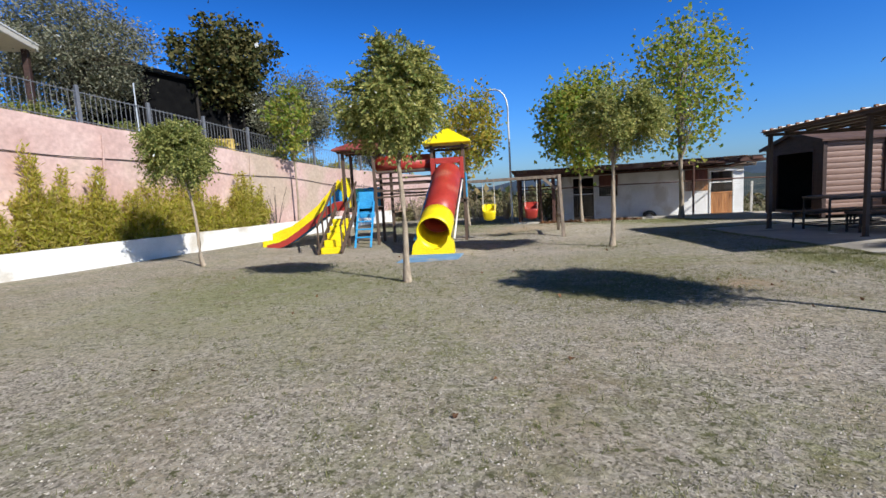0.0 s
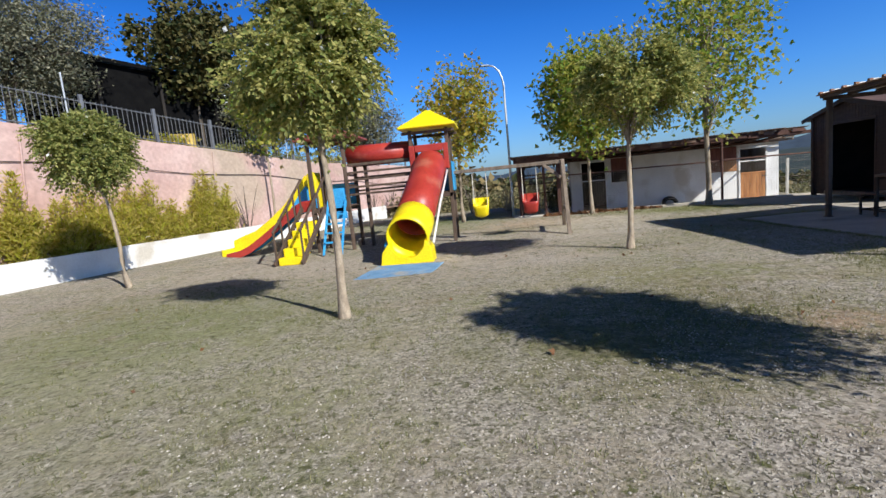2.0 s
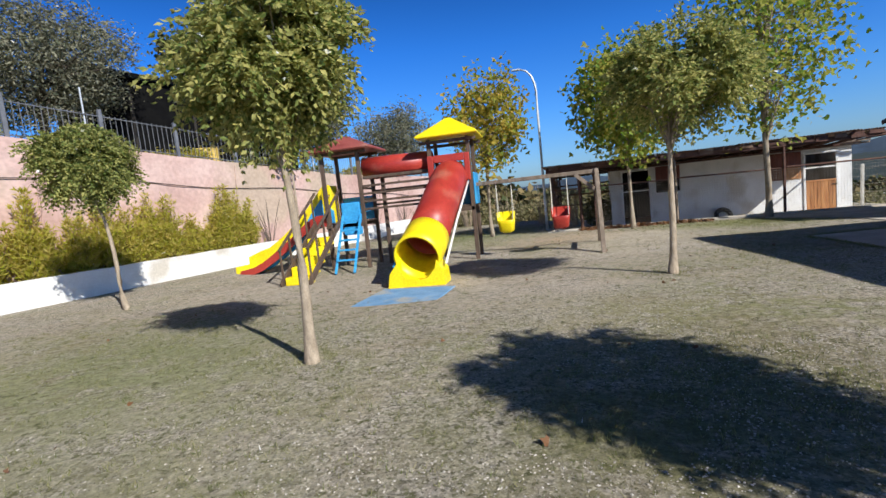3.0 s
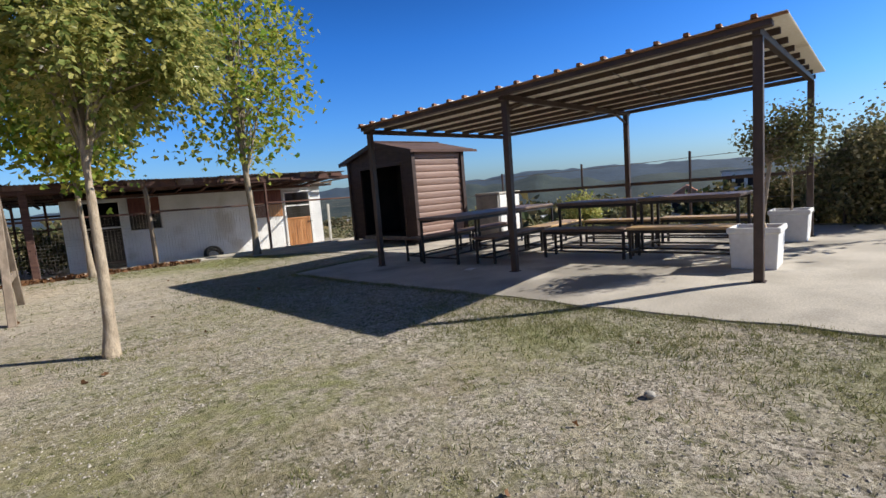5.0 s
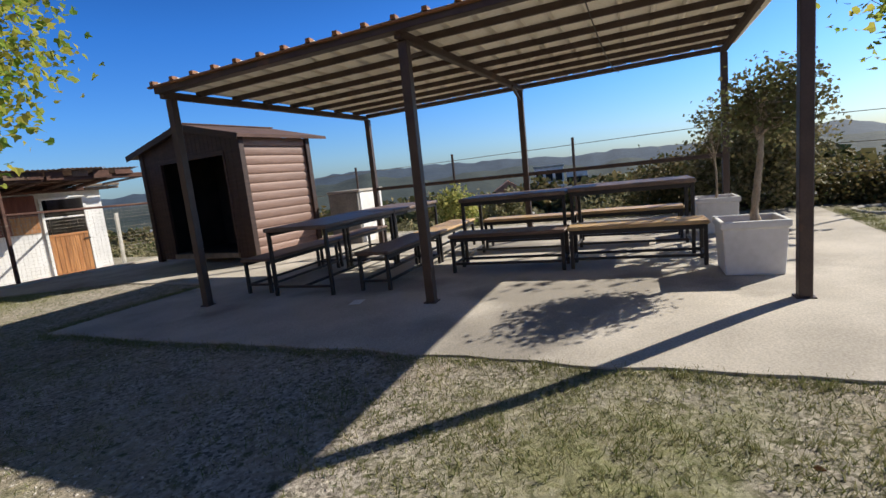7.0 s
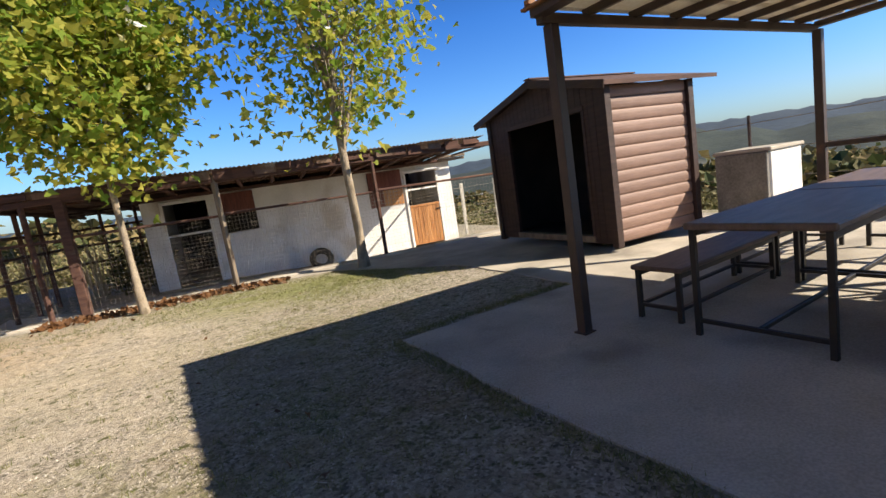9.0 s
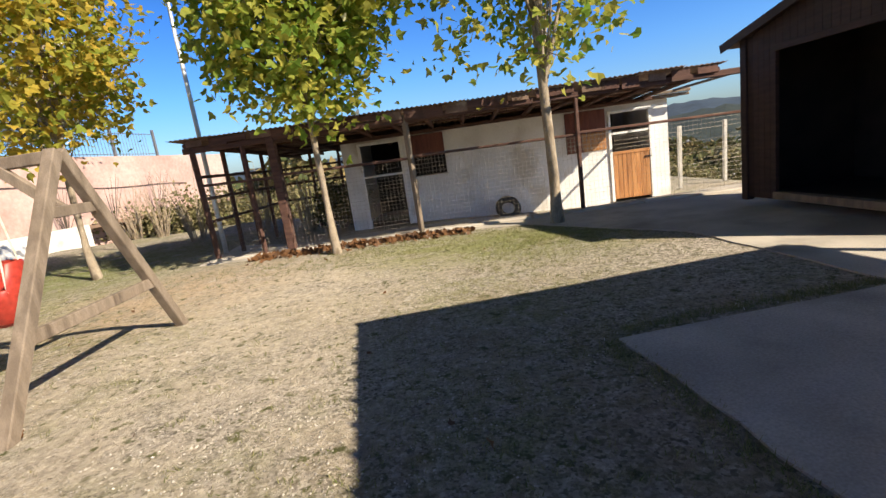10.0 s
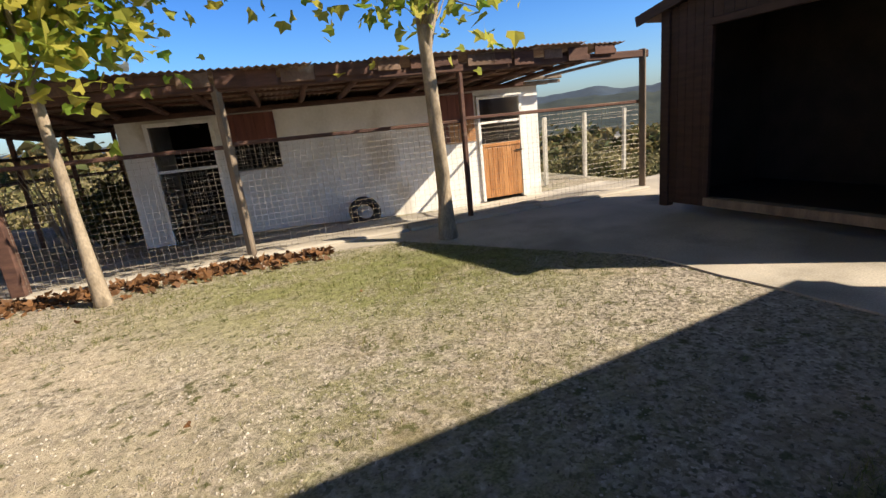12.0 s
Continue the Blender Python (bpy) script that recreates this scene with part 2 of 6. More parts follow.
M = dict(
    ground=ground_mat(),
    concrete=mat("concrete", (0.37, 0.335, 0.285), (0.50, 0.455, 0.39), 1.3, 0.9, bump=0.12, fine=70, stain=(0.27, 0.245, 0.21), stain_at=0.52, spec=0.2, grain=0.28),
    pink=mat("pink_render", (0.43, 0.285, 0.25), (0.54, 0.39, 0.35), 0.7, 0.9, bump=0.25, fine=9, stain=(0.41, 0.32, 0.25), stain_at=0.52, spec=0.2, grain=0.2),
    white=mat("whitewash", (0.62, 0.61, 0.585), (0.73, 0.72, 0.70), 1.6, 0.85, bump=0.35, fine=18, stain=(0.48, 0.44, 0.38), stain_at=0.57, spec=0.2, grain=0.15),
    frame_white=mat("old_white_paint", (0.62, 0.61, 0.58), (0.72, 0.71, 0.69), 6, 0.6, bump=0.2, fine=60, stain=(0.33, 0.28, 0.22), stain_at=0.64),
    brownpaint=mat("brown_metal_paint", (0.036, 0.021, 0.017), (0.056, 0.034, 0.026), 5, 0.5, bump=0.15, fine=70, stain=(0.13, 0.065, 0.035), stain_at=0.66, spec=0.5),
    rustedge=mat("rusty_roof_edge", (0.20, 0.085, 0.035), (0.30, 0.14, 0.06), 6, 0.75, bump=0.2, fine=50, stain=(0.10, 0.05, 0.03)),
    panel=mat("cream_roof_sheet", (0.76, 0.71, 0.61), (0.82, 0.77, 0.67), 1.5, 0.55, through_light=0.26, bump=0.1, fine=30, stain=(0.40, 0.33, 0.24), stain_at=0.62),
    darkwood=mat("dark_stained_wood", (0.026, 0.013, 0.011), (0.046, 0.023, 0.018), 3, 0.6, bump=0.3, fine=60, stretch=(1, 1, 7), rnd=0.15),
    logwood=mat("brown_log_boards", (0.185, 0.112, 0.088), (0.255, 0.162, 0.13), 2.5, 0.6, bump=0.3, fine=40, stretch=(0.4, 4, 6), stain=(0.10, 0.045, 0.032), stain_at=0.6, rnd=0.12),
    felt=mat("roof_felt", (0.07, 0.04, 0.035), (0.12, 0.07, 0.055), 2, 0.9, bump=0.4, fine=80),
    tabletop=mat("table_varnish", (0.10, 0.066, 0.048), (0.155, 0.105, 0.078), 3, 0.5, bump=0.1, fine=60, stretch=(1, 6, 1), spec=0.5),
    benchdark=mat("dark_bench_wood", (0.10, 0.06, 0.042), (0.155, 0.098, 0.068), 4, 0.55, bump=0.15, fine=60, stretch=(1, 6, 1)),
    benchpale=mat("pale_bench_wood", (0.40, 0.25, 0.11), (0.54, 0.37, 0.19), 4, 0.45, bump=0.15, fine=50, stretch=(1, 6, 1), stain=(0.3, 0.19, 0.09)),
    blackmetal=mat("black_metal", (0.011, 0.010, 0.010), (0.021, 0.018, 0.017), 6, 0.5, bump=0.1, fine=70, stain=(0.06, 0.04, 0.03), stain_at=0.68),
    yellow=mat("yellow_plastic", (0.80, 0.60, 0.0), (0.86, 0.68, 0.005), 2, 0.42, bump=0.05, fine=25, stain=(0.62, 0.47, 0.02), stain_at=0.66, spec=0.45),
    red=mat("red_plastic", (0.30, 0.026, 0.018), (0.37, 0.042, 0.028), 2, 0.42, bump=0.05, fine=25, stain=(0.38, 0.10, 0.065), stain_at=0.6, spec=0.45),
    blue=mat("blue_plastic", (0.035, 0.26, 0.56), (0.06, 0.34, 0.64), 2, 0.45, bump=0.05, fine=25, stain=(0.16, 0.40, 0.6), stain_at=0.62),
    bluemat=mat("blue_mat", (0.12, 0.25, 0.42), (0.19, 0.33, 0.5), 3, 0.85, bump=0.3, fine=40, stain=(0.33, 0.33, 0.31), stain_at=0.55),
    playwood=mat("brown_impregnated_wood", (0.062, 0.040, 0.028), (0.11, 0.074, 0.052), 3, 0.75, bump=0.3, fine=60, stretch=(4, 4, 0.6), rnd=0.1),
    greywood=mat("weathered_wood", (0.15, 0.115, 0.085), (0.235, 0.185, 0.14), 3, 0.85, bump=0.4, fine=60, stretch=(4, 4, 0.6), rnd=0.1, stain=(0.10, 0.075, 0.055)),
    rope=mat("pale_rope", (0.5, 0.46, 0.38), (0.62, 0.58, 0.5), 20, 0.9, bump=0.3, fine=120),
    bark=mat("pale_bark", (0.24, 0.19, 0.135), (0.37, 0.30, 0.22), 7, 0.9, bump=0.5, fine=40, stretch=(3, 3, 1), stain=(0.17, 0.13, 0.09)),
    planebark=mat("plane_bark", (0.22, 0.175, 0.125), (0.32, 0.265, 0.20), 5, 0.9, bump=0.4, fine=30, stretch=(2, 2, 1), stain=(0.14, 0.11, 0.075), stain_at=0.55),
    darkbark=mat("dark_bark", (0.06, 0.048, 0.036), (0.11, 0.09, 0.07), 7, 0.95, bump=0.6, fine=30, stretch=(3, 3, 1)),
    oldtin=mat("old_tin_roof", (0.13, 0.075, 0.05), (0.21, 0.135, 0.095), 4, 0.75, bump=0.4, fine=30, stain=(0.36, 0.31, 0.26), stain_at=0.6, rnd=0.25),
    darktimber=mat("dark_old_timber", (0.062, 0.03, 0.024), (0.11, 0.055, 0.04), 4, 0.85, bump=0.5, fine=50, stretch=(0.6, 4, 4), rnd=0.25, stain=(0.16, 0.12, 0.09), stain_at=0.64),
    redshutter=mat("red_brown_shutter", (0.11, 0.036, 0.028), (0.17, 0.06, 0.042), 3, 0.7, bump=0.3, fine=50, stretch=(5, 5, 0.8)),
    orangewood=mat("varnished_stable_door", (0.30, 0.125, 0.042), (0.42, 0.20, 0.075), 3, 0.55, bump=0.3, fine=50, stretch=(6, 6, 0.7), rnd=0.15, stain=(0.19, 0.08, 0.03)),
    wire=mat("galvanised_wire", (0.20, 0.17, 0.14), (0.30, 0.27, 0.23), 20, 0.5, metal=0.3, bump=0, stain=(0.22, 0.12, 0.07)),
    # near-black tone that stands in for the shade of enclosed rooms
    dark=mat("room_shade_black", (0.012, 0.010, 0.009), (0.022, 0.018, 0.015), 3, 0.95, bump=0.1),
    galv=mat("galvanised_pole", (0.50, 0.52, 0.53), (0.60, 0.62, 0.63), 5, 0.45, metal=0.4, bump=0.05),
    ironfence=mat("grey_iron_fence", (0.09, 0.095, 0.11), (0.14, 0.145, 0.16), 6, 0.5, bump=0.1, spec=0.5),
    soil=mat("dry_soil", (0.16, 0.105, 0.07), (0.26, 0.18, 0.125), 3, 0.95, bump=0.5, fine=25, deep=0.03),
    cement=mat("shade_grey_cement", (0.15, 0.142, 0.13), (0.21, 0.20, 0.185), 4, 0.9, bump=0.3, fine=30, stain=(0.11, 0.105, 0.095)),
    stone=mat("pale_stone", (0.34, 0.32, 0.28), (0.46, 0.43, 0.38), 4, 0.9, bump=0.5, fine=25, rnd=0.25),
    blacksheet=mat("near_black_sheet", (0.004, 0.004, 0.0045), (0.007, 0.007, 0.007), 3, 0.98, bump=0.2, spec=0.05),
    redfaded=mat("faded_red_plastic", (0.20, 0.04, 0.032), (0.28, 0.075, 0.06), 2, 0.55, bump=0.08, fine=25, stain=(0.33, 0.14, 0.11), stain_at=0.58),
    ochre=mat("ochre_plastic", (0.42, 0.29, 0.06), (0.52, 0.37, 0.09), 3, 0.6, bump=0.1),
    tyre=mat("black_rubber", (0.012, 0.012, 0.012), (0.025, 0.024, 0.023), 6, 0.8, bump=0.2),
    terracotta=mat("terracotta_roof", (0.42, 0.16, 0.09), (0.52, 0.23, 0.13), 0.6, 0.9, bump=0.2, fine=8),
    scrubland=mat("scrub_land", (0.045, 0.055, 0.028), (0.10, 0.098, 0.055), 0.06, 0.95, bump=0.5, fine=1.4, deep=0.3, stain=(0.19, 0.16, 0.10), stain_at=0.6),
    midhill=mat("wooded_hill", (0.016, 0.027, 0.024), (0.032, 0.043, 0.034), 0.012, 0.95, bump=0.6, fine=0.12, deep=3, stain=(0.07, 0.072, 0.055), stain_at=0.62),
    farhill=mat("haze_blue_hill", (0.026, 0.045, 0.07), (0.036, 0.056, 0.08), 0.004, 1.0, bump=0.5, fine=0.03, deep=8),
    water=mat("lake_water", (0.20, 0.28, 0.36), (0.26, 0.34, 0.42), 0.01, 0.15, bump=0),
    leaf_round=leaf_mat("round_tree_leaves", [(0.13, 0.19, 0.045), (0.20, 0.27, 0.06), (0.30, 0.36, 0.09), (0.42, 0.45, 0.13), (0.55, 0.50, 0.17)], 0.5),
    leaf_round_deep=leaf_mat("small_tree_leaves", [(0.11, 0.16, 0.035), (0.17, 0.22, 0.05), (0.26, 0.30, 0.08), (0.44, 0.42, 0.14)], 0.42),
    leaf_plane=leaf_mat("plane_leaves_autumn", [(0.16, 0.28, 0.040), (0.23, 0.38, 0.055), (0.310, 0.477, 0.070), (0.430, 0.572, 0.090), (0.516, 0.562, 0.100), (0.482, 0.424, 0.090)], 0.55),
    leaf_gold=leaf_mat("plane_leaves_golden", [(0.24, 0.31, 0.05), (0.42, 0.43, 0.07), (0.58, 0.50, 0.08), (0.58, 0.40, 0.07)], 0.55),
    leaf_olive=leaf_mat("olive_leaves", [(0.078, 0.091, 0.052), (0.143, 0.156, 0.098), (0.221, 0.234, 0.163), (0.273, 0.260, 0.182)], 0.2),
    leaf_dark=leaf_mat("dark_glossy_leaves", [(0.024, 0.042, 0.012), (0.048, 0.072, 0.018), (0.084, 0.114, 0.030), (0.144, 0.120, 0.042)], 0.2),
    leaf_bed=leaf_mat("feathery_bed_leaves", [(0.42, 0.44, 0.035), (0.62, 0.60, 0.06), (0.76, 0.68, 0.10), (0.62, 0.50, 0.16)], 0.62),
    leaf_wild=leaf_mat("wild_hedge_leaves", [(0.05, 0.072, 0.025), (0.10, 0.12, 0.04), (0.17, 0.175, 0.06), (0.24, 0.18, 0.08)], 0.25),
    leaf_scrub=leaf_mat("dry_scrub_leaves", [(0.11, 0.12, 0.045), (0.17, 0.17, 0.07), (0.25, 0.225, 0.10), (0.31, 0.26, 0.14)], 0.3),
    leaf_ole=leaf_mat("reddish_shrub_leaves", [(0.12, 0.10, 0.05), (0.18, 0.155, 0.07), (0.25, 0.15, 0.09), (0.14, 0.16, 0.065)], 0.35),
    leaf_dry=leaf_mat("dry_fallen_leaves", [(0.20, 0.095, 0.04), (0.36, 0.18, 0.075), (0.45, 0.26, 0.12), (0.13, 0.07, 0.04)], 0.2),
    blade=leaf_mat("grass_blades", [(0.10, 0.13, 0.03), (0.16, 0.19, 0.05), (0.23, 0.24, 0.08), (0.31, 0.28, 0.14)], 0.3),
    pebble=mat("gravel_stones", (0.28, 0.252, 0.213), (0.41, 0.372, 0.318), 3, 0.98, bump=0, rnd=0.32),
)


# ---- mesh helpers ----
def root(name, m, label, category, group="", kind=""):
    """A thing: an Empty at its base. Its parts are built in its own coordinates."""
    e = new(name)
    e.empty_display_size = 0.2
    e.matrix_basis = m
    return tagged(e, label, category, group, kind)


def part(name, bm, material, parent=None, label="", smooth=False):
    me = bpy.data.meshes.new(name)
    bm.normal_update()
    bm.to_mesh(me)
    bm.free()
    if smooth:
        me.polygons.foreach_set("use_smooth", [True] * len(me.polygons))
    me.materials.append(material)
    ob = new(name, me)
    ob.parent = parent
    return tagged(ob, label)


def mesh_ob(name, verts, faces, material, parent=None, label="", smooth=False):
    me = bpy.data.meshes.new(name)
    me.from_pydata(verts if isinstance(verts, list) else verts.tolist(), [], faces if isinstance(faces, list) else faces.tolist())
    me.update()
    if smooth:
        me.polygons.foreach_set("use_smooth", [True] * len(me.polygons))
    me.materials.append(material)
    ob = new(name, me)
    ob.parent = parent
    return tagged(ob, label)


def box(bm, x0, y0, z0, x1, y1, z1, bevel=0.0):
    g = bmesh.ops.create_cube(bm, size=1.0, matrix=Matrix.LocRotScale(((x0 + x1) / 2, (y0 + y1) / 2, (z0 + z1) / 2), None, (x1 - x0, y1 - y0, z1 - z0)))
    if bevel:
        es = list({e for v in g["verts"] for e in v.link_edges})
        bmesh.ops.bevel(bm, geom=es, offset=bevel, segments=1, affect="EDGES", profile=0.5)
    return bm


def Box(*a, bevel=0.006):
    return box(bmesh.new(), *a, bevel=bevel)


def between(p, q):
    """A frame of reference whose z runs from p to q."""
    p, q = Vector(p), Vector(q)
    return Matrix.Translation((p + q) / 2) @ (q - p).to_track_quat("Z", "Y").to_matrix().to_4x4(), (q - p).length


def bar(bm, p, q, w, h, bevel=0.0):
    """A square-cut bar from p to q."""
    m, d = between(p, q)
    g = bmesh.ops.create_cube(bm, size=1.0, matrix=m @ Matrix.Diagonal((w, h, d, 1)))
    if bevel:
        bmesh.ops.bevel(bm, geom=list({e for v in g["verts"] for e in v.link_edges}), offset=bevel, segments=1, affect="EDGES", profile=0.5)
    return bm


def Bar(p, q, w, h, bevel=0.005):
    return bar(bmesh.new(), p, q, w, h, bevel)


def rod(bm, p, q, r, r2=None, seg=8):
    m, d = between(p, q)
    bmesh.ops.create_cone(bm, cap_ends=True, segments=seg, radius1=r, radius2=r if r2 is None else r2, depth=d, matrix=m)
    return bm


def Rod(p, q, r, r2=None, seg=8):
    return rod(bmesh.new(), p, q, r, r2, seg)


def sweep(points, radii, seg=8, cap=True):
    """Rings along a line of points, joined to a tube: verts and faces."""
    vs, fs = [], []
    pts = [Vector(p) for p in points]
    for i, p in enumerate(pts):
        d = (pts[min(i + 1, len(pts) - 1)] - pts[max(i - 1, 0)]).normalized()
        q = d.to_track_quat("Z", "Y")
        for k in range(seg):
            a = 2 * math.pi * k / seg
            vs.append(tuple(p + q @ Vector((math.cos(a) * radii[i], math.sin(a) * radii[i], 0))))
    for i in range(len(pts) - 1):
        for k in range(seg):
            a, b = i * seg + k, i * seg + (k + 1) % seg
            fs.append((a, b, b + seg, a + seg))
    if cap:
        fs += [tuple(range(seg))[::-1], tuple(range((len(pts) - 1) * seg, len(pts) * seg))]
    return vs, fs


def smooth(x, a, b):
    t = min(1, max(0, (x - a) / (b - a)))
    return t * t * (3 - 2 * t)


def height(x, y):
    """The lie of the land."""
    z = (0.085 - 0.0135 * (min(max(y, 5.0), 15.0) - 10.6)) * smooth(x, 7.2, 9.0) * smooth(y, 4, 6.5) * (1 - smooth(y, 16.5, 20.0))
    z -= (0.22 + 0.2 * smooth(x, 6.0, 11.5)) * smooth(y, 20.6, 23.2) * smooth(x, 1.5, 4.0)
    z -= 0.11 * smooth(y, 9.8, 12.6) * (1 - smooth(y, 18.0, 20.5)) * smooth(x, -7.2, -5.6) * (1 - smooth(x, 1.2, 2.8))
    z += 0.02 * noise.noise((x * 0.45, y * 0.45, 0)) * (1 if x < 7.2 else 0.2)
    e = max(0, x - 15.4)
    n = max(0, y - 29)
    far = max(e, n)
    z -= 3.2 * (1 - math.exp(-e / 14)) * 1.0 + 0.045 * min(e, 500) + 0.02 * min(n, 600) + 1.4 * (1 - math.exp(-n / 12))
    if far > 8:
        z += noise.noise((x * 0.02, y * 0.02, 3)) * min(4.0, (far - 8) * 0.05)
    return z


# ---- ground and large structure ----
def spread(a, b, step, out):
    xs = list(np.arange(a, b + 1e-6, step))
    lo, hi, d = [], [], step
    x, y = a, b
    while y < out:
        d *= 1.32
        y += d
        x -= d
        hi.append(y)
        lo.append(x)
    return lo[::-1] + xs + hi


gx, gy = spread(-13.0, 17.0, 0.4, 1200), spread(-6.0, 31.0, 0.4, 1200)
gv = [(x, y, height(x, y)) for y in gy for x in gx]
W = len(gx)
gf = [(j * W + i, j * W + i + 1, j * W + i + 1 + W, j * W + i + W) for j in range(len(gy) - 1) for i in range(W - 1)]
near_f = [f for f in gf if gv[f[0]][0] < 16.2 and gv[f[0]][1] < 31]
far_f = [f for f in gf if not (gv[f[0]][0] < 16.2 and gv[f[0]][1] < 31)]
ground = mesh_ob("ground", gv, near_f + far_f, M["ground"], None, smooth=True)
ground.data.materials.append(M["scrubland"])
ground.data.polygons.foreach_set("material_index", [0] * len(near_f) + [1] * len(far_f))
tagged(ground, "worn dry lawn mixed with pale fine gravel", "ground", kind="structure")


def slab_left(y):
    if y < 14.9:
        return 7.73 - 0.045 * (y - 10) + 0.07 * noise.noise((0, y * 2.2, 5)) + 0.02 * math.sin(y * 1.3)
    if y < 17.6:
        return 9.74 + 0.03 * noise.noise((1, y * 2, 5))
    if y < 20.2:
        return 9.74 - (y - 17.6) / 2.6 * 1.5
    return max(2.3, 8.24 - (y - 20.2) * 7.2)


def slab_right(y):
    return 9.45 + (y - 4) * 0.02 if y < 6.3 else 14.9 + 0.05 * noise.noise((3, y, 2))


sy = [3.6, 4.2, 4.8, 5.4, 6.0, 6.28, 6.32] + list(np.arange(6.5, 14.85, 0.25)) + [14.88, 14.92, 15.1] + list(np.arange(15.3, 23.7, 0.2))
sv, sf, N = [], [], 40
for j, y in enumerate(sy):
    for i in range(N + 1):
        x = slab_left(y) + (slab_right(y) - slab_left(y)) * i / N
        sv.append((x, y + 0.02 * noise.noise((x * 2, y, 9)), height(x, y) + 0.016))
K = len(sv)
sv += [(x, y, z - 0.25) for x, y, z in sv]
for j in range(len(sy) - 1):
    for i in range(N):
        a = j * (N + 1) + i
        sf.append((a, a + 1, a + N + 2, a + N + 1))
    for a, b in ((j * (N + 1), (j + 1) * (N + 1)), ((j + 2) * (N + 1) - 1, (j + 1) * (N + 1) - 1)):
        sf.append((a, b, b + K, a + K))
for a in range(N):
    sf.append((a + 1, a, a + K, a + 1 + K))
tagged(mesh_ob("pavement", sv, sf, M["concrete"]), "pale poured concrete slab with worn edges", "pavement", kind="structure")

# retaining wall along the west side, its low white planter wall and the terrace behind
KX, KY, KD, KN = -9.689, 13.741, (0.2969, 0.9549), (-0.9549, 0.2969)


def west(s, o):
    """World place of a point s along the low white wall and o behind it."""
    return KX + KD[0] * s + KN[0] * o, KY + KD[1] * s + KN[1] * o


WEST = pose(KX, KY, 0, 0, 0, math.degrees(math.atan2(KD[1], KD[0])))


def wall_top(s):
    return 4.2 - 0.079 * min(max(s, -12), 12) - 0.02 * min(max(s - 12, 0), 15)


def long_wall(name, s0, s1, o0, o1, top, material, label, lumps=0.0):
    n = int((s1 - s0) / 0.5)
    vs, fs = [], []
    for i in range(n + 1):
        s = s0 + (s1 - s0) * i / n
        w = lumps * noise.noise((s * 0.9, o0, 1))
        t = top(s) + lumps * 0.6 * noise.noise((s * 1.3, 4, o0))
        vs += [(s, o0 + w, -0.3), (s, o0 + w, t), (s, o1 + w, t), (s, o1 + w, -0.3)]
    for i in range(n):
        a = 4 * i
        fs += [(a, a + 4, a + 5, a + 1), (a + 1, a + 5, a + 6, a + 2), (a + 2, a + 6, a + 7, a + 3)]
    fs += [(0, 1, 2, 3), (4 * n + 3, 4 * n + 2, 4 * n + 1, 4 * n)]
    ob = mesh_ob(name, vs, fs, material)
    ob.matrix_basis = WEST
    return tagged(ob, label, "wall", kind="structure")


long_wall("wall_low", -26, 17, 0.0, 0.22, lambda s: 0.67, M["white"], "low whitewashed planter wall", 0.03)
long_wall("wall_west", -26, 27, 1.05, 1.45, wall_top, M["pink"], "tall pink rendered retaining wall with stains", 0.05)
bed = []
for i in range(54):
    bed += [(-26 + i, 0.2, 0.5 + 0.05 * noise.noise((i, 0, 0))), (-26 + i, 1.1, 0.6)]
ob = mesh_ob("soil", bed, [(2 * i, 2 * i + 2, 2 * i + 3, 2 * i + 1) for i in range(53)], M["soil"])
ob.matrix_basis = WEST
tagged(ob, "dry brown soil of the planting bed", "soil", kind="structure")
tv = []
for i in range(28):
    s = -26 + 2 * i
    tv += [(s, 1.3, wall_top(s) - 0.05), (s, 4, wall_top(s) + 0.0), (s, 60, wall_top(s) + 3.0)]
ob = mesh_ob("terrace", tv, [f for i in range(27) for f in ((3 * i, 3 * i + 3, 3 * i + 4, 3 * i + 1), (3 * i + 1, 3 * i + 4, 3 * i + 5, 3 * i + 2))], M["ground"])
ob.matrix_basis = WEST
tagged(ob, "upper grassy terrace behind the retaining wall", "ground", kind="structure")
# cables that hang along the wall
vs, fs = sweep([(s, 1.01, 3.2 - 0.066 * s + 0.06 * math.sin(s * 0.9)) for s in np.arange(-22, 24, 0.5)], [0.014] * 92, 5)
ob = mesh_ob("cable", vs, fs, M["blackmetal"])
ob.matrix_basis = WEST
tagged(ob, "thin dark cable strung along the pink wall", "cable")
for s in (0.08, 6.2):
    vs, fs = sweep([(s + 0.05 * math.sin(z * 2), 1.0, z) for z in np.arange(0.6, wall_top(s), 0.3)], [0.03] * len(np.arange(0.6, wall_top(s), 0.3)), 6)
    ob = mesh_ob("drainpipe", vs, fs, M["pink"])
    ob.matrix_basis = WEST
    tagged(ob, "thin rendered pipe running down the pink wall", "pipe", "wall pipes")

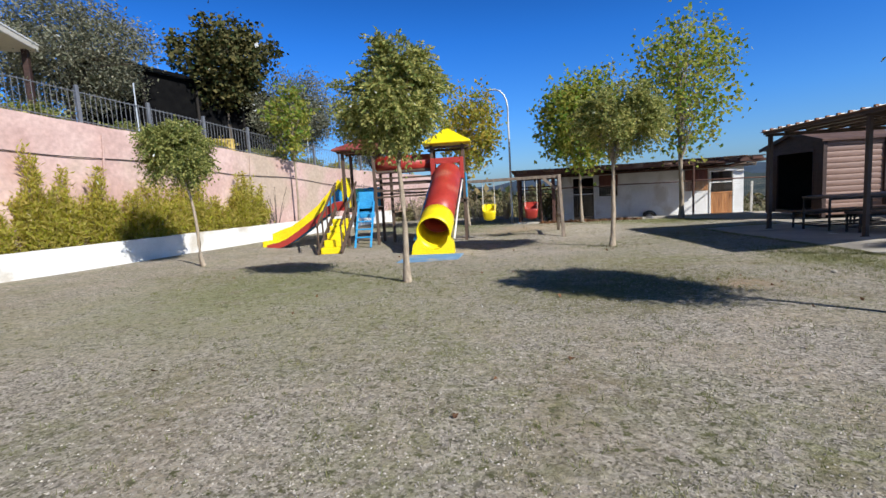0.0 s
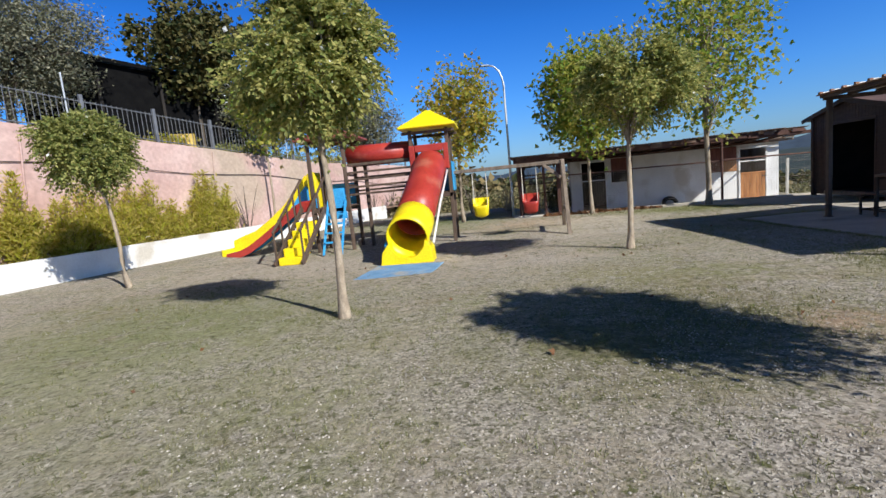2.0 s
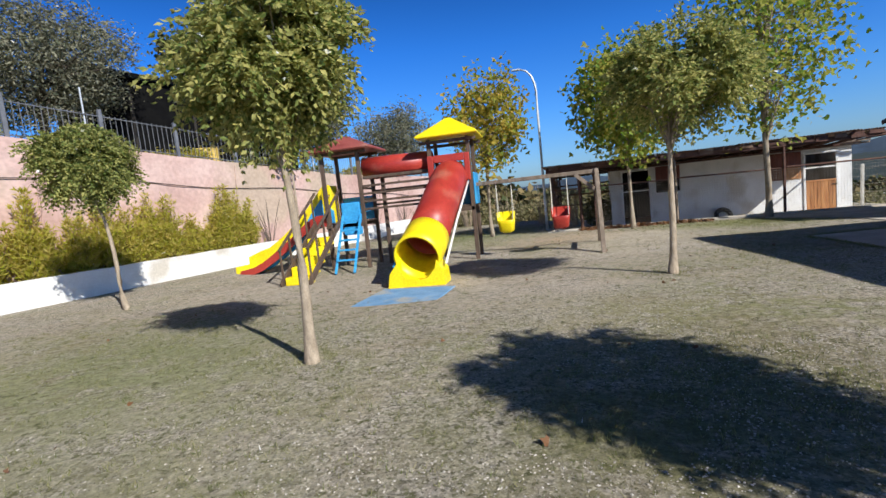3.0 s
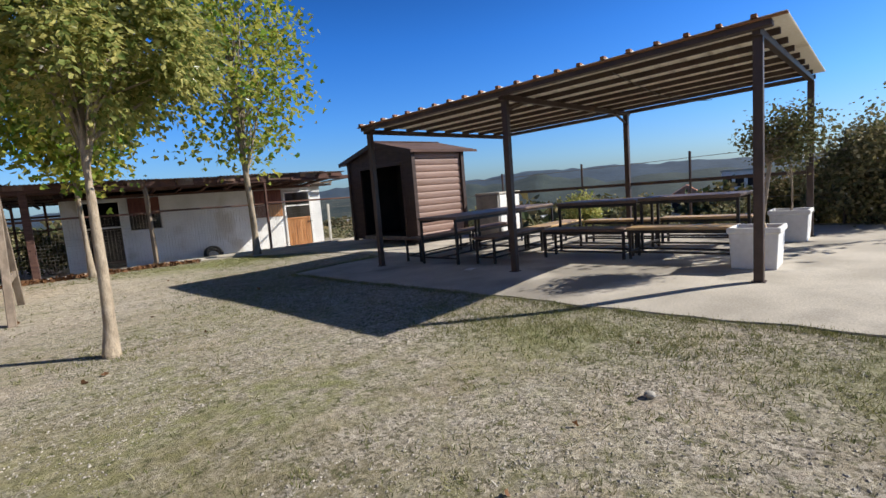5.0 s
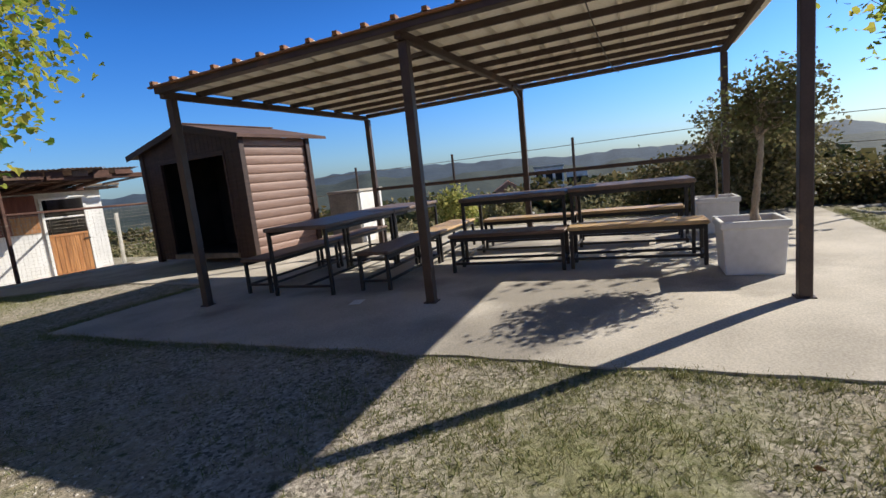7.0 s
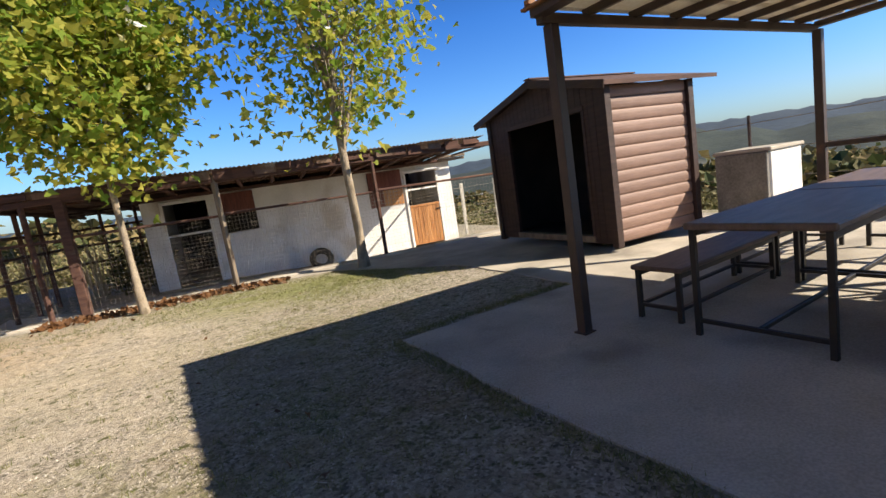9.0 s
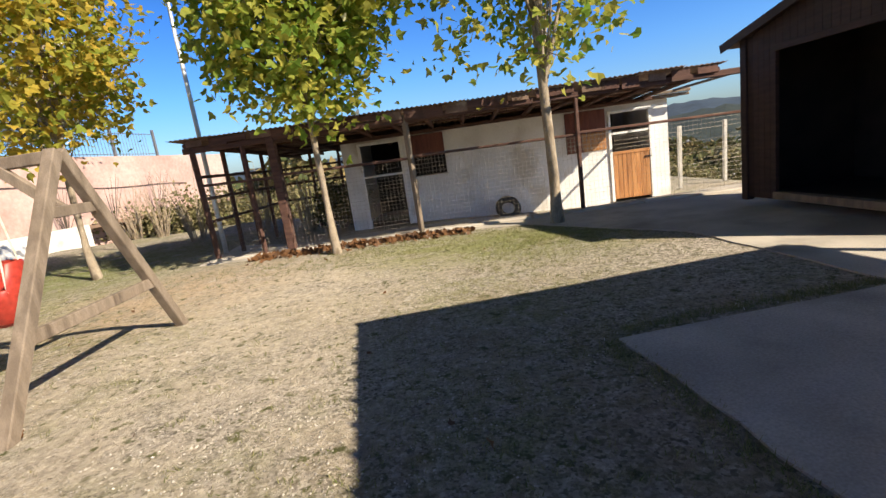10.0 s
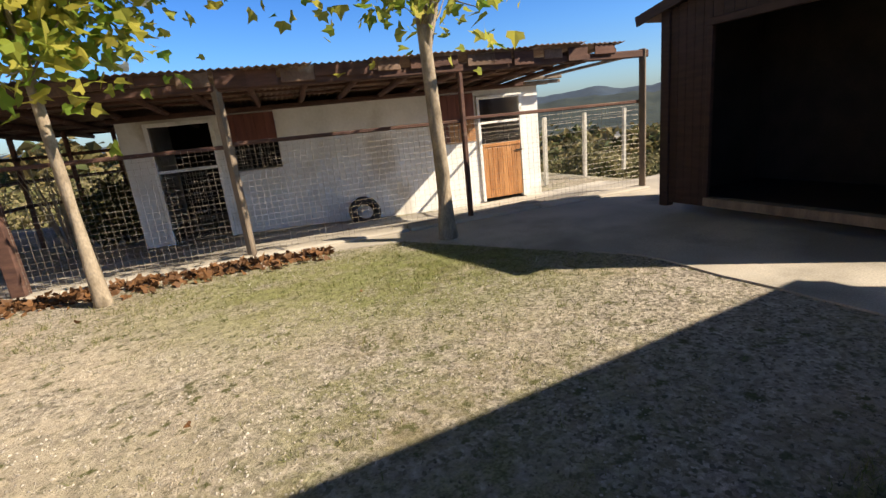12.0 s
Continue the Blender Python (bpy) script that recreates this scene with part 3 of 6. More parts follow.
# hills
def hill(name, r0, r1, a0, a1, crest, low, material, label, seed, rough):
    vs, fs, na, nr = [], [], 220, 9
    for i in range(na + 1):
        a = a0 + (a1 - a0) * i / na
        c = crest(a) + rough * (noise.fractal((a * 0.13, seed, 0), 0.9, 2.1, 5)) + rough * 0.25 * noise.noise((a * 1.9, seed, 4))
        for k in range(nr + 1):
            f = k / nr
            r = r0 + (r1 - r0) * f
            z = low + (r1 * math.tan(radians(c)) + 1.5 - low) * (smooth(f, 0, 1)) + 0.01 * r * noise.noise((a * 0.6, f * 5, seed)) * f * (1 - f) * 2
            vs.append((5 + r * math.cos(radians(a)), 10 + r * math.sin(radians(a)), z))
    for i in range(na):
        for k in range(nr):
            b = i * (nr + 1) + k
            fs.append((b, b + nr + 1, b + nr + 2, b + 1))
    tagged(mesh_ob(name, vs, fs, material, smooth=True), label, "hills", kind="structure")


# farthest crest: air haze painted as a blue material colour, no volume
hill("backdrop", 1500, 3200, -75, 125, lambda a: 1.05 + 0.35 * math.cos(radians((a - 42) * 3)), -60, M["farhill"], "distant hills with blue haze in their colour", 3, 0.7)
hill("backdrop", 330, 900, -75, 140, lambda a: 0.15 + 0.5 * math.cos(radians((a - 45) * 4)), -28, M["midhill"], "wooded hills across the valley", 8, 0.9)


# ---- plants ----
def leaf_mesh(pts, size, rng, lobed=False, droop=0.0, narrow=0.45, way=None):
    """One small folded leaf at each point, turned by chance: verts and faces."""
    n = len(pts)
    ax = rng.normal(size=(n, 3))
    ax[:, 2] = ax[:, 2] * 0.6 - droop
    if way is not None:
        ax = way.copy()
    ax /= np.linalg.norm(ax, axis=1)[:, None]
    up = rng.normal(size=(n, 3))
    up[:, 2] += 0.8
    side = np.cross(ax, up)
    side /= np.linalg.norm(side, axis=1)[:, None] + 1e-9
    nor = np.cross(side, ax)
    s = size * rng.uniform(0.6, 1.3, n)[:, None]
    if lobed:
        shape = [(0, 0), (0.10, 0.42), (0.45, 0.5), (0.52, 0.22), (1.0, 0.0), (0.52, -0.22), (0.45, -0.5), (0.10, -0.42)]
    else:
        shape = [(0, 0), (0.45, narrow), (1.0, 0.0), (0.45, -narrow)]
    v = np.stack([pts + s * (a * ax + b * side + (0.18 * abs(b) - 0.12 * a * a) * nor) for a, b in shape], axis=1)
    k = len(shape)
    base = np.arange(n)[:, None] * k
    if lobed:
        f = np.concatenate([base + np.array(q) for q in ([0, 1, 2, 3], [0, 3, 4, 5], [0, 5, 6, 7])])
    else:
        f = base + np.arange(k)[None]
    return v.reshape(-1, 3), f


def crown_points(rng, centre, radii, clusters, per, spread_, hollow=0.5, flat=0.0):
    """Clusters of points in an uneven ellipsoid."""
    d = rng.normal(size=(clusters, 3))
    d /= np.linalg.norm(d, axis=1)[:, None]
    if flat:
        d[:, 2] = np.where(d[:, 2] < 0, d[:, 2] * (1 - flat), d[:, 2])
    r = rng.uniform(hollow ** 3, 1, clusters) ** (1 / 3)
    lump = np.array([0.87 + 0.4 * noise.noise((float(q[0]) * 1.9 + centre[0], float(q[1]) * 1.9 + centre[1], float(q[2]) * 1.9)) for q in d])
    c = np.array(centre) + d * (r * lump)[:, None] * np.array(radii)
    p = np.repeat(c, per, axis=0) + rng.normal(size=(clusters * per, 3)) * spread_
    return c, p


def frond_points(rng, c, centre, count, length):
    """Leaflets in two rows along drooping stalks that point out of the crown: places and directions."""
    pts, ways = [], []
    k = rng.integers(0, len(c), count)
    out = c[k] - np.array(centre)
    out /= np.linalg.norm(out, axis=1)[:, None] + 1e-6
    d = out + rng.normal(size=(count, 3)) * 0.55
    d[:, 2] += 0.15
    d /= np.linalg.norm(d, axis=1)[:, None]
    side = np.cross(d, rng.normal(size=(count, 3)) * 0.5 + (0, 0, 1))
    side /= np.linalg.norm(side, axis=1)[:, None] + 1e-6
    start = c[k] + rng.normal(size=(count, 3)) * 0.07
    long_ = length * rng.uniform(0.65, 1.25, count)[:, None]
    for j in range(1, 8):
        u = j / 7
        p = start + d * long_ * u - np.array((0, 0, 1)) * 0.45 * long_ * u * u
        for sgn in (-1, 1):
            pts.append(p)
            ways.append(d * 0.55 + sgn * side * (1 - 0.5 * u) + rng.normal(size=(count, 3)) * 0.12 - (0, 0, 0.25))
    return np.concatenate(pts), np.concatenate(ways)


def tree(name, x, y, label, seed, trunk, top, centre, radii, clusters, per, leaf, leaf_material, bark, lobed=False, group="", r0=0.07, limbs=16, spread_=0.16, hollow=0.45, droop=0.2, flat=0.0, narrow=0.42, base_z=None, fronds=0):
    """trunk: height of the lowest limbs; top: where the trunk ends (dx, dy, z); centre and radii of the crown from the tree's foot."""
    rng = np.random.default_rng(seed)
    t = root(name, pose(x, y, height(x, y) if base_z is None else base_z), label, "tree", group)
    dx, dy, tz = top
    line, rad = [(0, 0, -0.1), (0, 0, 0.04)], [r0 * 1.7, r0 * 1.35]
    n = 9
    for i in range(1, n + 1):
        f = i / n
        line.append((dx * f * f + 0.025 * math.sin(seed + 5 * f), dy * f * f + 0.025 * math.cos(seed * 2 + 4 * f), tz * f))
        rad.append(r0 * (1.0 - 0.62 * f))
    v, f = sweep(line, rad, 9)
    mesh_ob("trunk", v, f, bark, t, smooth=True)
    c, p = crown_points(rng, centre, radii, clusters, per, spread_, hollow, flat)
    lv, lf = [], []
    pick = rng.permutation(clusters)[:limbs * 3]
    for i, k in enumerate(pick):
        z0 = trunk + (tz - trunk) * rng.uniform(0, 0.9)
        f0 = z0 / tz
        a = Vector((dx * f0 * f0, dy * f0 * f0, z0))
        b = Vector(c[k])
        if b.z < a.z - 0.25:
            a.z = max(trunk * 0.98, b.z + 0.1)
        mid = a.lerp(b, 0.5) + Vector((0, 0, 0.10 * (b - a).length)) + Vector(rng.normal(size=3) * 0.04)
        rr = r0 * (0.4 if i < limbs else 0.2)
        v, f = sweep([a, a.lerp(mid, 0.5) + Vector((0, 0, 0.03)), mid, b], [rr, rr * 0.8, rr * 0.55, rr * 0.22], 5, False)
        o = len(lv)
        lv += v
        lf += [tuple(q + o for q in w) for w in f]
    mesh_ob("branchwork", lv, lf, bark, t, smooth=True)
    if fronds:
        p, way = frond_points(rng, c, centre, fronds, 0.34)
        v, f = leaf_mesh(p, leaf, rng, lobed, droop, narrow, way)
    else:
        v, f = leaf_mesh(p, leaf, rng, lobed, droop, narrow)
    mesh_ob("crown", v, f, leaf_material, t)
    return t


def shrub(name, x, y, z, label, seed, radii, clusters, per, leaf, material, category="shrub", group="", upright=False, stems=12, spread_=0.12, lift=0.0, kind="", bark="darkbark", narrow=0.2):
    rng = np.random.default_rng(seed)
    t = root(name, pose(x, y, z), label, category, group, kind)
    c, p = crown_points(rng, (0, 0, radii[2] * 0.95 + lift), radii, clusters, per, spread_, 0.25)
    p = p[p[:, 2] > 0.02]
    lv, lf = [], []
    for k in rng.permutation(clusters)[:stems]:
        v, f = sweep([(0.1 * c[k][0], 0.1 * c[k][1], -0.05), (0.5 * c[k][0], 0.5 * c[k][1], 0.55 * c[k][2]), tuple(c[k])], [0.02, 0.014, 0.006], 5, False)
        o = len(lv)
        lv += v
        lf += [tuple(q + o for q in w) for w in f]
    mesh_ob("branchwork", lv, lf, M[bark], t)
    v, f = leaf_mesh(p, leaf, rng, False, -1.3 if upright else 0.1, narrow if upright else 0.42)
    mesh_ob("foliage", v, f, material, t)
    return t


# round-headed young trees on the lawn
R3 = "round-headed young trees"
tree("tree", -6.62, 12.14, "small round-headed deep green tree beside the white planter wall", 11, 2.0, (-0.25, -0.15, 2.7), (-0.32, -0.1, 3.05), (0.74, 0.74, 0.8), 120, 1, 0.068, M["leaf_round_deep"], M["bark"], group=R3, r0=0.055, fronds=2100, flat=0.2, spread_=0.125, hollow=0.3, narrow=0.3)
tree("tree", -0.48, 8.2, "round-headed young tree with yellow-green leaves and slim pale trunk", 12, 1.95, (-0.05, 0.0, 3.0), (-0.05, 0.0, 3.15), (0.78, 0.78, 0.85), 120, 1, 0.068, M["leaf_round"], M["bark"], group=R3, r0=0.062, fronds=2100, flat=0.25, spread_=0.125, hollow=0.3, narrow=0.3)
tree("tree", 4.01, 11.81, "round-headed young tree with olive green leaves on the open lawn", 13, 1.85, (0.12, -0.02, 2.8), (0.22, -0.04, 2.95), (0.98, 0.98, 0.84), 120, 1, 0.068, M["leaf_round"], M["bark"], group=R3, r0=0.062, fronds=1750, spread_=0.13, hollow=0.6, narrow=0.3, flat=0.45)
tree("tree", 5.95, 4.4, "round-headed young tree shading the open lawn", 14, 1.9, (0.05, 0.0, 2.9), (0.1, 0.0, 3.15), (0.92, 0.92, 0.82), 150, 1, 0.068, M["leaf_round"], M["bark"], group=R3, r0=0.065, fronds=2300, narrow=0.3)
# plane trees before the stable
PL = "plane trees"
tree("tree", 8.775, 19.73, "tall plane tree with thin yellow-green autumn leaves and pale bark", 21, 2.2, (-0.1, 0.1, 7.3), (0.1, 0.0, 5.1), (2.25, 2.2, 3.0), 340, 12, 0.155, M["leaf_plane"], M["planebark"], True, PL, r0=0.095, limbs=24, hollow=0.2, spread_=0.26)
tree("tree", 4.98, 20.11, "leafy plane tree with yellowing leaves before the stable fence", 22, 2.0, (-0.1, 0.1, 5.6), (0.1, 0.0, 4.15), (1.85, 1.75, 2.05), 420, 19, 0.15, M["leaf_plane"], M["planebark"], True, PL, r0=0.065, limbs=22, hollow=0.25, spread_=0.22)
tree("tree", 0.3, 21.4, "young plane tree with golden autumn leaves behind the swing", 23, 2.0, (0.1, 0, 5.6), (0.2, 0, 4.15), (1.55, 1.55, 2.1), 260, 14, 0.15, M["leaf_gold"], M["planebark"], True, PL, r0=0.07, limbs=16, hollow=0.3, spread_=0.2)
tree("tree", 14.3, 5.35, "thin young plane tree with few yellow leaves in a stone ring", 24, 1.7, (-0.1, 0.15, 4.2), (0.0, 0.1, 3.3), (0.9, 0.9, 1.5), 80, 5, 0.13, M["leaf_plane"], M["bark"], True, PL, r0=0.036, limbs=14, hollow=0.3)
tree("tree", -7.71, 22.13, "slim young tree with yellowing reddish leaves beside the pink wall", 25, 2.6, (0.1, 0, 5.9), (0.0, 0, 4.7), (1.15, 1.15, 1.8), 190, 9, 0.16, M["leaf_plane"], M["bark"], True, PL, r0=0.055, limbs=16, hollow=0.3, base_z=0.5)
# trees of the terrace
tree("olive_tree", -15.7, 18.9, "large grey-green olive tree on the upper terrace", 31, 1.6, (0.3, 0, 3.4), (0.3, 0, 3.6), (3.0, 3.0, 2.5), 640, 50, 0.15, M["leaf_olive"], M["darkbark"], group="terrace trees", r0=0.2, spread_=0.3, base_z=4.3, narrow=0.2)
tree("tree", -12.5, 25.6, "dark glossy-leaved tree on the upper terrace", 32, 2.4, (0.2, 0, 5.4), (0.2, 0, 4.9), (2.7, 2.7, 2.35), 300, 26, 0.24, M["leaf_dark"], M["darkbark"], group="terrace trees", r0=0.16, spread_=0.24, base_z=4.1)
tree("olive_tree", -9.7, 27.4, "broad grey-green olive tree behind the playground wall", 33, 1.0, (0.2, 0, 2.6), (0.2, 0, 2.7), (2.7, 2.7, 2.3), 520, 46, 0.15, M["leaf_olive"], M["darkbark"], group="terrace trees", r0=0.18, spread_=0.28, base_z=3.7, narrow=0.2)
tree("olive_tree", -5.9, 31.0, "grey-green olive tree beyond the end of the wall", 34, 1.0, (0.2, 0, 3.2), (0.2, 0, 3.3), (2.2, 2.2, 1.9), 340, 40, 0.16, M["leaf_olive"], M["darkbark"], group="terrace trees", r0=0.16, spread_=0.28, base_z=2.0, narrow=0.2)
tree("olive_tree", -19.5, 15.5, "grey olive tree beside the white pergola", 35, 1.4, (0.2, 0, 3.2), (0.2, 0, 3.8), (2.6, 2.6, 2.3), 420, 44, 0.16, M["leaf_olive"], M["darkbark"], group="terrace trees", r0=0.18, spread_=0.3, base_z=4.4, narrow=0.2)
# feathery plants of the bed
def bed_plant(x, y, z, high, seed):
    """Canes that fan out from one root, each with fine leaves along it."""
    rng = np.random.default_rng(seed)
    t = root("bed_plant", pose(x, y, z), "feathery yellow-green bed plant against the pink wall", "plant", "bed plants")
    lv, lf, pts = [], [], []
    for k in range(42):
        a = rng.uniform(0, 2 * math.pi)
        tall = k % 9 == 0
        h = high * (rng.uniform(0.9, 1.45) if tall else rng.uniform(0.3, 0.9))
        r = rng.uniform(0.1, 0.3) if tall else rng.uniform(0.15, 0.62)
        foot = np.array([0.14 * math.cos(a), 0.14 * math.sin(a), -0.04])
        tip = np.array([r * math.cos(a), 0.8 * r * math.sin(a), h])
        mid = foot * 0.5 + tip * 0.5 + np.array([0, 0, 0.12 * h])
        v, f = sweep([tuple(foot), tuple(mid), tuple(tip)], [0.009, 0.006, 0.002], 4, False)
        o = len(lv)
        lv += v
        lf += [tuple(q + o for q in w) for w in f]
        n = int(50 + 85 * h)
        u = rng.uniform(0.06, 1.0, n)[:, None]
        p = (1 - u) ** 2 * foot + 2 * u * (1 - u) * mid + u ** 2 * tip
        pts.append(p + rng.normal(0, 1, (n, 3)) * (0.05 + 0.08 * (1 - u)))
    p = np.concatenate(pts)
    p = p[p[:, 2] > 0.02]
    mesh_ob("branchwork", lv, lf, M["darkbark"], t)
    v, f = leaf_mesh(p, 0.15, rng, False, -1.0, 0.13)
    mesh_ob("foliage", v, f, M["leaf_bed"], t)


rng = np.random.default_rng(5)
s = -6.0
i = 0
while s < 6.2:
    x, y = west(s, 0.62)
    big = rng.uniform(0.55, 1.3) * (1.25 if s < -0.5 else 0.9)
    bed_plant(x, y, 0.5, 1.55 * big, 100 + i)
    s += rng.uniform(0.5, 1.05)
    i += 1


# ---- pavilion with tables ----
PAV = pose(8.87, 10.6, 0, 0, 0, 4.6)


def roof_under(y):
    """The pavilion's roof drops a little towards the shed."""
    return 2.70 - 0.021 * y


def pav(x, y):
    """World place on the slab of a point in the pavilion's own coordinates."""
    w = PAV @ Vector((x, y, 0))
    return w.x, w.y, height(w.x, w.y) + 0.016


p = root("pavilion", PAV, "open steel pavilion with brown posts and a corrugated sheet roof", "pavilion")
for x, y in ((0, -3.06), (0, 0), (0, 3.0), (4.0, -3.15), (3.95, -0.2), (4.0, 2.74)):
    foot = pav(x, y)[2]
    post = part("post", Box(x - 0.045, y - 0.045, foot - 0.1, x + 0.045, y + 0.045, roof_under(y) - 0.13), M["brownpaint"], p)
    part("foot_plate", Box(x - 0.065, y - 0.065, foot - 0.01, x + 0.065, y + 0.065, foot + 0.01, bevel=0.003), M["brownpaint"], post)
for y in (-3.06, 0, 3.0):
    part("cross_beam", Bar((-0.12, y, roof_under(y) - 0.09), (4.1, y - (0.2 if y > -1 else 0.09), roof_under(y) - 0.09), 0.07, 0.08), M["brownpaint"], p)
part("edge_beam", Bar((-0.13, -3.2, roof_under(-3.2) - 0.055), (-0.13, 3.02, roof_under(3.02) - 0.055), 0.12, 0.06), M["brownpaint"], p, "brown front edge beam")
part("edge_beam", Bar((4.13, -3.2, roof_under(-3.2) - 0.055), (4.13, 2.8, roof_under(2.8) - 0.055), 0.12, 0.06), M["brownpaint"], p)
for k in range(7):
    x = 0.38 + k * 0.55
    part("purlin", Bar((x, -3.2, roof_under(-3.2) - 0.037), (x, 3.02 - 0.05 * x, roof_under(3.02 - 0.05 * x) - 0.037), 0.04, 0.066), M["brownpaint"], p)
part("back_rail", Box(3.97, -3.1, 1.17, 4.03, 2.7, 1.23), M["brownpaint"], p)
for a, b in (((0, 0.02, 2.42), (0.55, 0.02, 2.58)), ((3.93, -0.2, 2.42), (3.4, -0.2, 2.58))):
    part("brace", Bar(a, b, 0.04, 0.04), M["brownpaint"], p)
# ribbed roof sheets, the end one wide of the last post
SHEET = 6.38 / 7
for k in range(7):
    y0 = -3.32 + k * SHEET
    bm = bmesh.new()
    prof = []
    for j in range(3):
        b0 = y0 + j * SHEET / 3
        prof += [(b0, 0.0), (b0 + 0.235, 0.0), (b0 + 0.25, 0.035), (b0 + 0.285, 0.035)]
    prof.append((y0 + SHEET + 0.001, 0.0))
    rows = [[bm.verts.new((x, a - (0.05 * x * (a + 3.3) / 6.3), roof_under(a) + 0.002 + h + d)) for a, h in prof] for x, d in ((-0.19, 0), (4.2, 0), (4.2, 0.008), (-0.19, 0.008))]
    for r in range(4):
        for j in range(len(prof) - 1):
            bm.faces.new((rows[r][j], rows[(r + 1) % 4][j], rows[(r + 1) % 4][j + 1], rows[r][j + 1]))
    sheet = part("roof_sheet", bm, M["panel"], p)
    for j in range(3):
        yc = y0 + j * SHEET / 3 + 0.268
        part("rib_cap", Box(-0.206, yc - 0.026, roof_under(yc) + 0.012, -0.13, yc + 0.026, roof_under(yc) + 0.05, bevel=0.004), M["rustedge"], sheet, "rust-coloured rib end")
part("edge_flashing", Bar((-0.205, -3.33, roof_under(-3.33) - 0.016), (-0.205, 3.07, roof_under(3.07) - 0.016), 0.048, 0.02, 0.003), M["rustedge"], p, "rusty orange-brown flashing")
# cable on the pavilion's underside
vs, fs = sweep([(8.9 + 0.45 * i, 9.0 + 0.02 * i, 2.6 - 0.14 * math.sin(math.pi * i / 9)) for i in range(10)], [0.006] * 10, 4)
tagged(mesh_ob("cable", vs, fs, M["blackmetal"]), "thin dark cable slung under the pavilion roof", "cable")


def trestle(name, label, category, m, length, width, top_z, top_material, group, thick):
    """A table or bench on a square-tube frame."""
    t = root(name, m, label, category, group)
    hx, hy = length / 2, width / 2
    part("top", Box(-hx, -hy, top_z - thick, hx, hy, top_z, bevel=0.012), top_material, t)
    for y in (-hy + 0.05, hy - 0.05):
        part("rail", Box(-hx + 0.06, y - 0.02, top_z - thick - 0.05, hx - 0.06, y + 0.02, top_z - thick - 0.002, bevel=0.003), M["blackmetal"], t)
    for x in (-hx + 0.04, hx - 0.04):
        for y in (-hy + 0.05, hy - 0.05):
            part("leg", Box(x - 0.02, y - 0.02, 0, x + 0.02, y + 0.02, top_z - thick - 0.001, bevel=0.003), M["blackmetal"], t)
        part("crossbar", Box(x - 0.015, -hy + 0.07, 0.1, x + 0.015, hy - 0.07, 0.13, bevel=0.003), M["blackmetal"], t)
    for y in ((-hy + 0.05, hy - 0.05) if category == "bench" else (0.0,)):
        part("stretcher", Box(-hx + 0.06, y - 0.015, 0.1, hx - 0.06, y + 0.015, 0.13, bevel=0.003), M["blackmetal"], t)
    return t


def seat_row(cx, cy, turned, unit, width, top_z, name, mats, group, labels, thick):
    """Two trestles end to end; place and turn in the pavilion's coordinates."""
    for k, f in enumerate((-0.5, 0.5)):
        d = f * (unit + 0.02)
        x, y, z = pav(cx + d * math.cos(radians(turned)), cy + d * math.sin(radians(turned)))
        trestle(name, labels[k], "table" if name == "long_table" else "bench", pose(x, y, z, 0, 0, 4.6 + turned), unit, width, top_z, M[mats[k]], group, thick)


TL = "dark varnished long table on a black metal frame under the pavilion"
BD, BP = "long bench with a dark wooden seat on a black metal frame", "long bench with a pale wooden seat on a black metal frame"
seat_row(2.02, 1.82, 0, 1.69, 0.92, 0.84, "long_table", ("tabletop", "tabletop"), "long tables", (TL, TL), 0.05)
seat_row(2.1, 0.92, 0, 1.61, 0.46, 0.46, "long_bench", ("benchdark", "benchpale"), "long benches", (BD, BP), 0.04)
seat_row(2.12, 2.66, 0, 1.61, 0.46, 0.46, "long_bench", ("benchdark", "benchdark"), "long benches", (BD, BD), 0.04)
seat_row(2.32, -1.12, -90, 1.42, 0.88, 0.88, "long_table", ("tabletop", "tabletop"), "long tables", (TL, TL), 0.05)
seat_row(1.46, -1.17, -90, 1.42, 0.46, 0.48, "long_bench", ("benchdark", "benchpale"), "long benches", (BD, BP), 0.04)
seat_row(3.2, -1.08, -90, 1.42, 0.42, 0.47, "long_bench", ("benchpale", "benchpale"), "long benches", (BP, BP), 0.04)


def planter(x, y, turn, size, tall, seed, label, shrub_h):
    t = root("planter", pose(x, y, height(x, y) + 0.016, 0, 0, turn), label, "planter", "white planters")
    h = size / 2
    bm = bmesh.new()
    rings = [(h * 0.9, 0), (h * 0.98, tall * 0.86), (h * 1.06, tall * 0.87), (h * 1.06, tall), (h * 0.9, tall), (h * 0.88, tall - 0.09)]
    loops = [[bm.verts.new((sx * r, sy * r, z)) for sx, sy in ((-1, -1), (1, -1), (1, 1), (-1, 1))] for r, z in rings]
    for a, b in zip(loops, loops[1:]):
        for k in range(4):
            bm.faces.new((a[k], a[(k + 1) % 4], b[(k + 1) % 4], b[k]))
    bm.faces.new(loops[0][::-1])
    bmesh.ops.bevel(bm, geom=bm.edges[:], offset=0.012, segments=2, affect="EDGES", profile=0.5)
    part("pot", bm, M["white"], t, "white painted concrete pot")
    part("soil", Box(-h * 0.885, -h * 0.885, tall - 0.12, h * 0.885, h * 0.885, tall - 0.07), M["soil"], t, "dry brown soil")
    return t


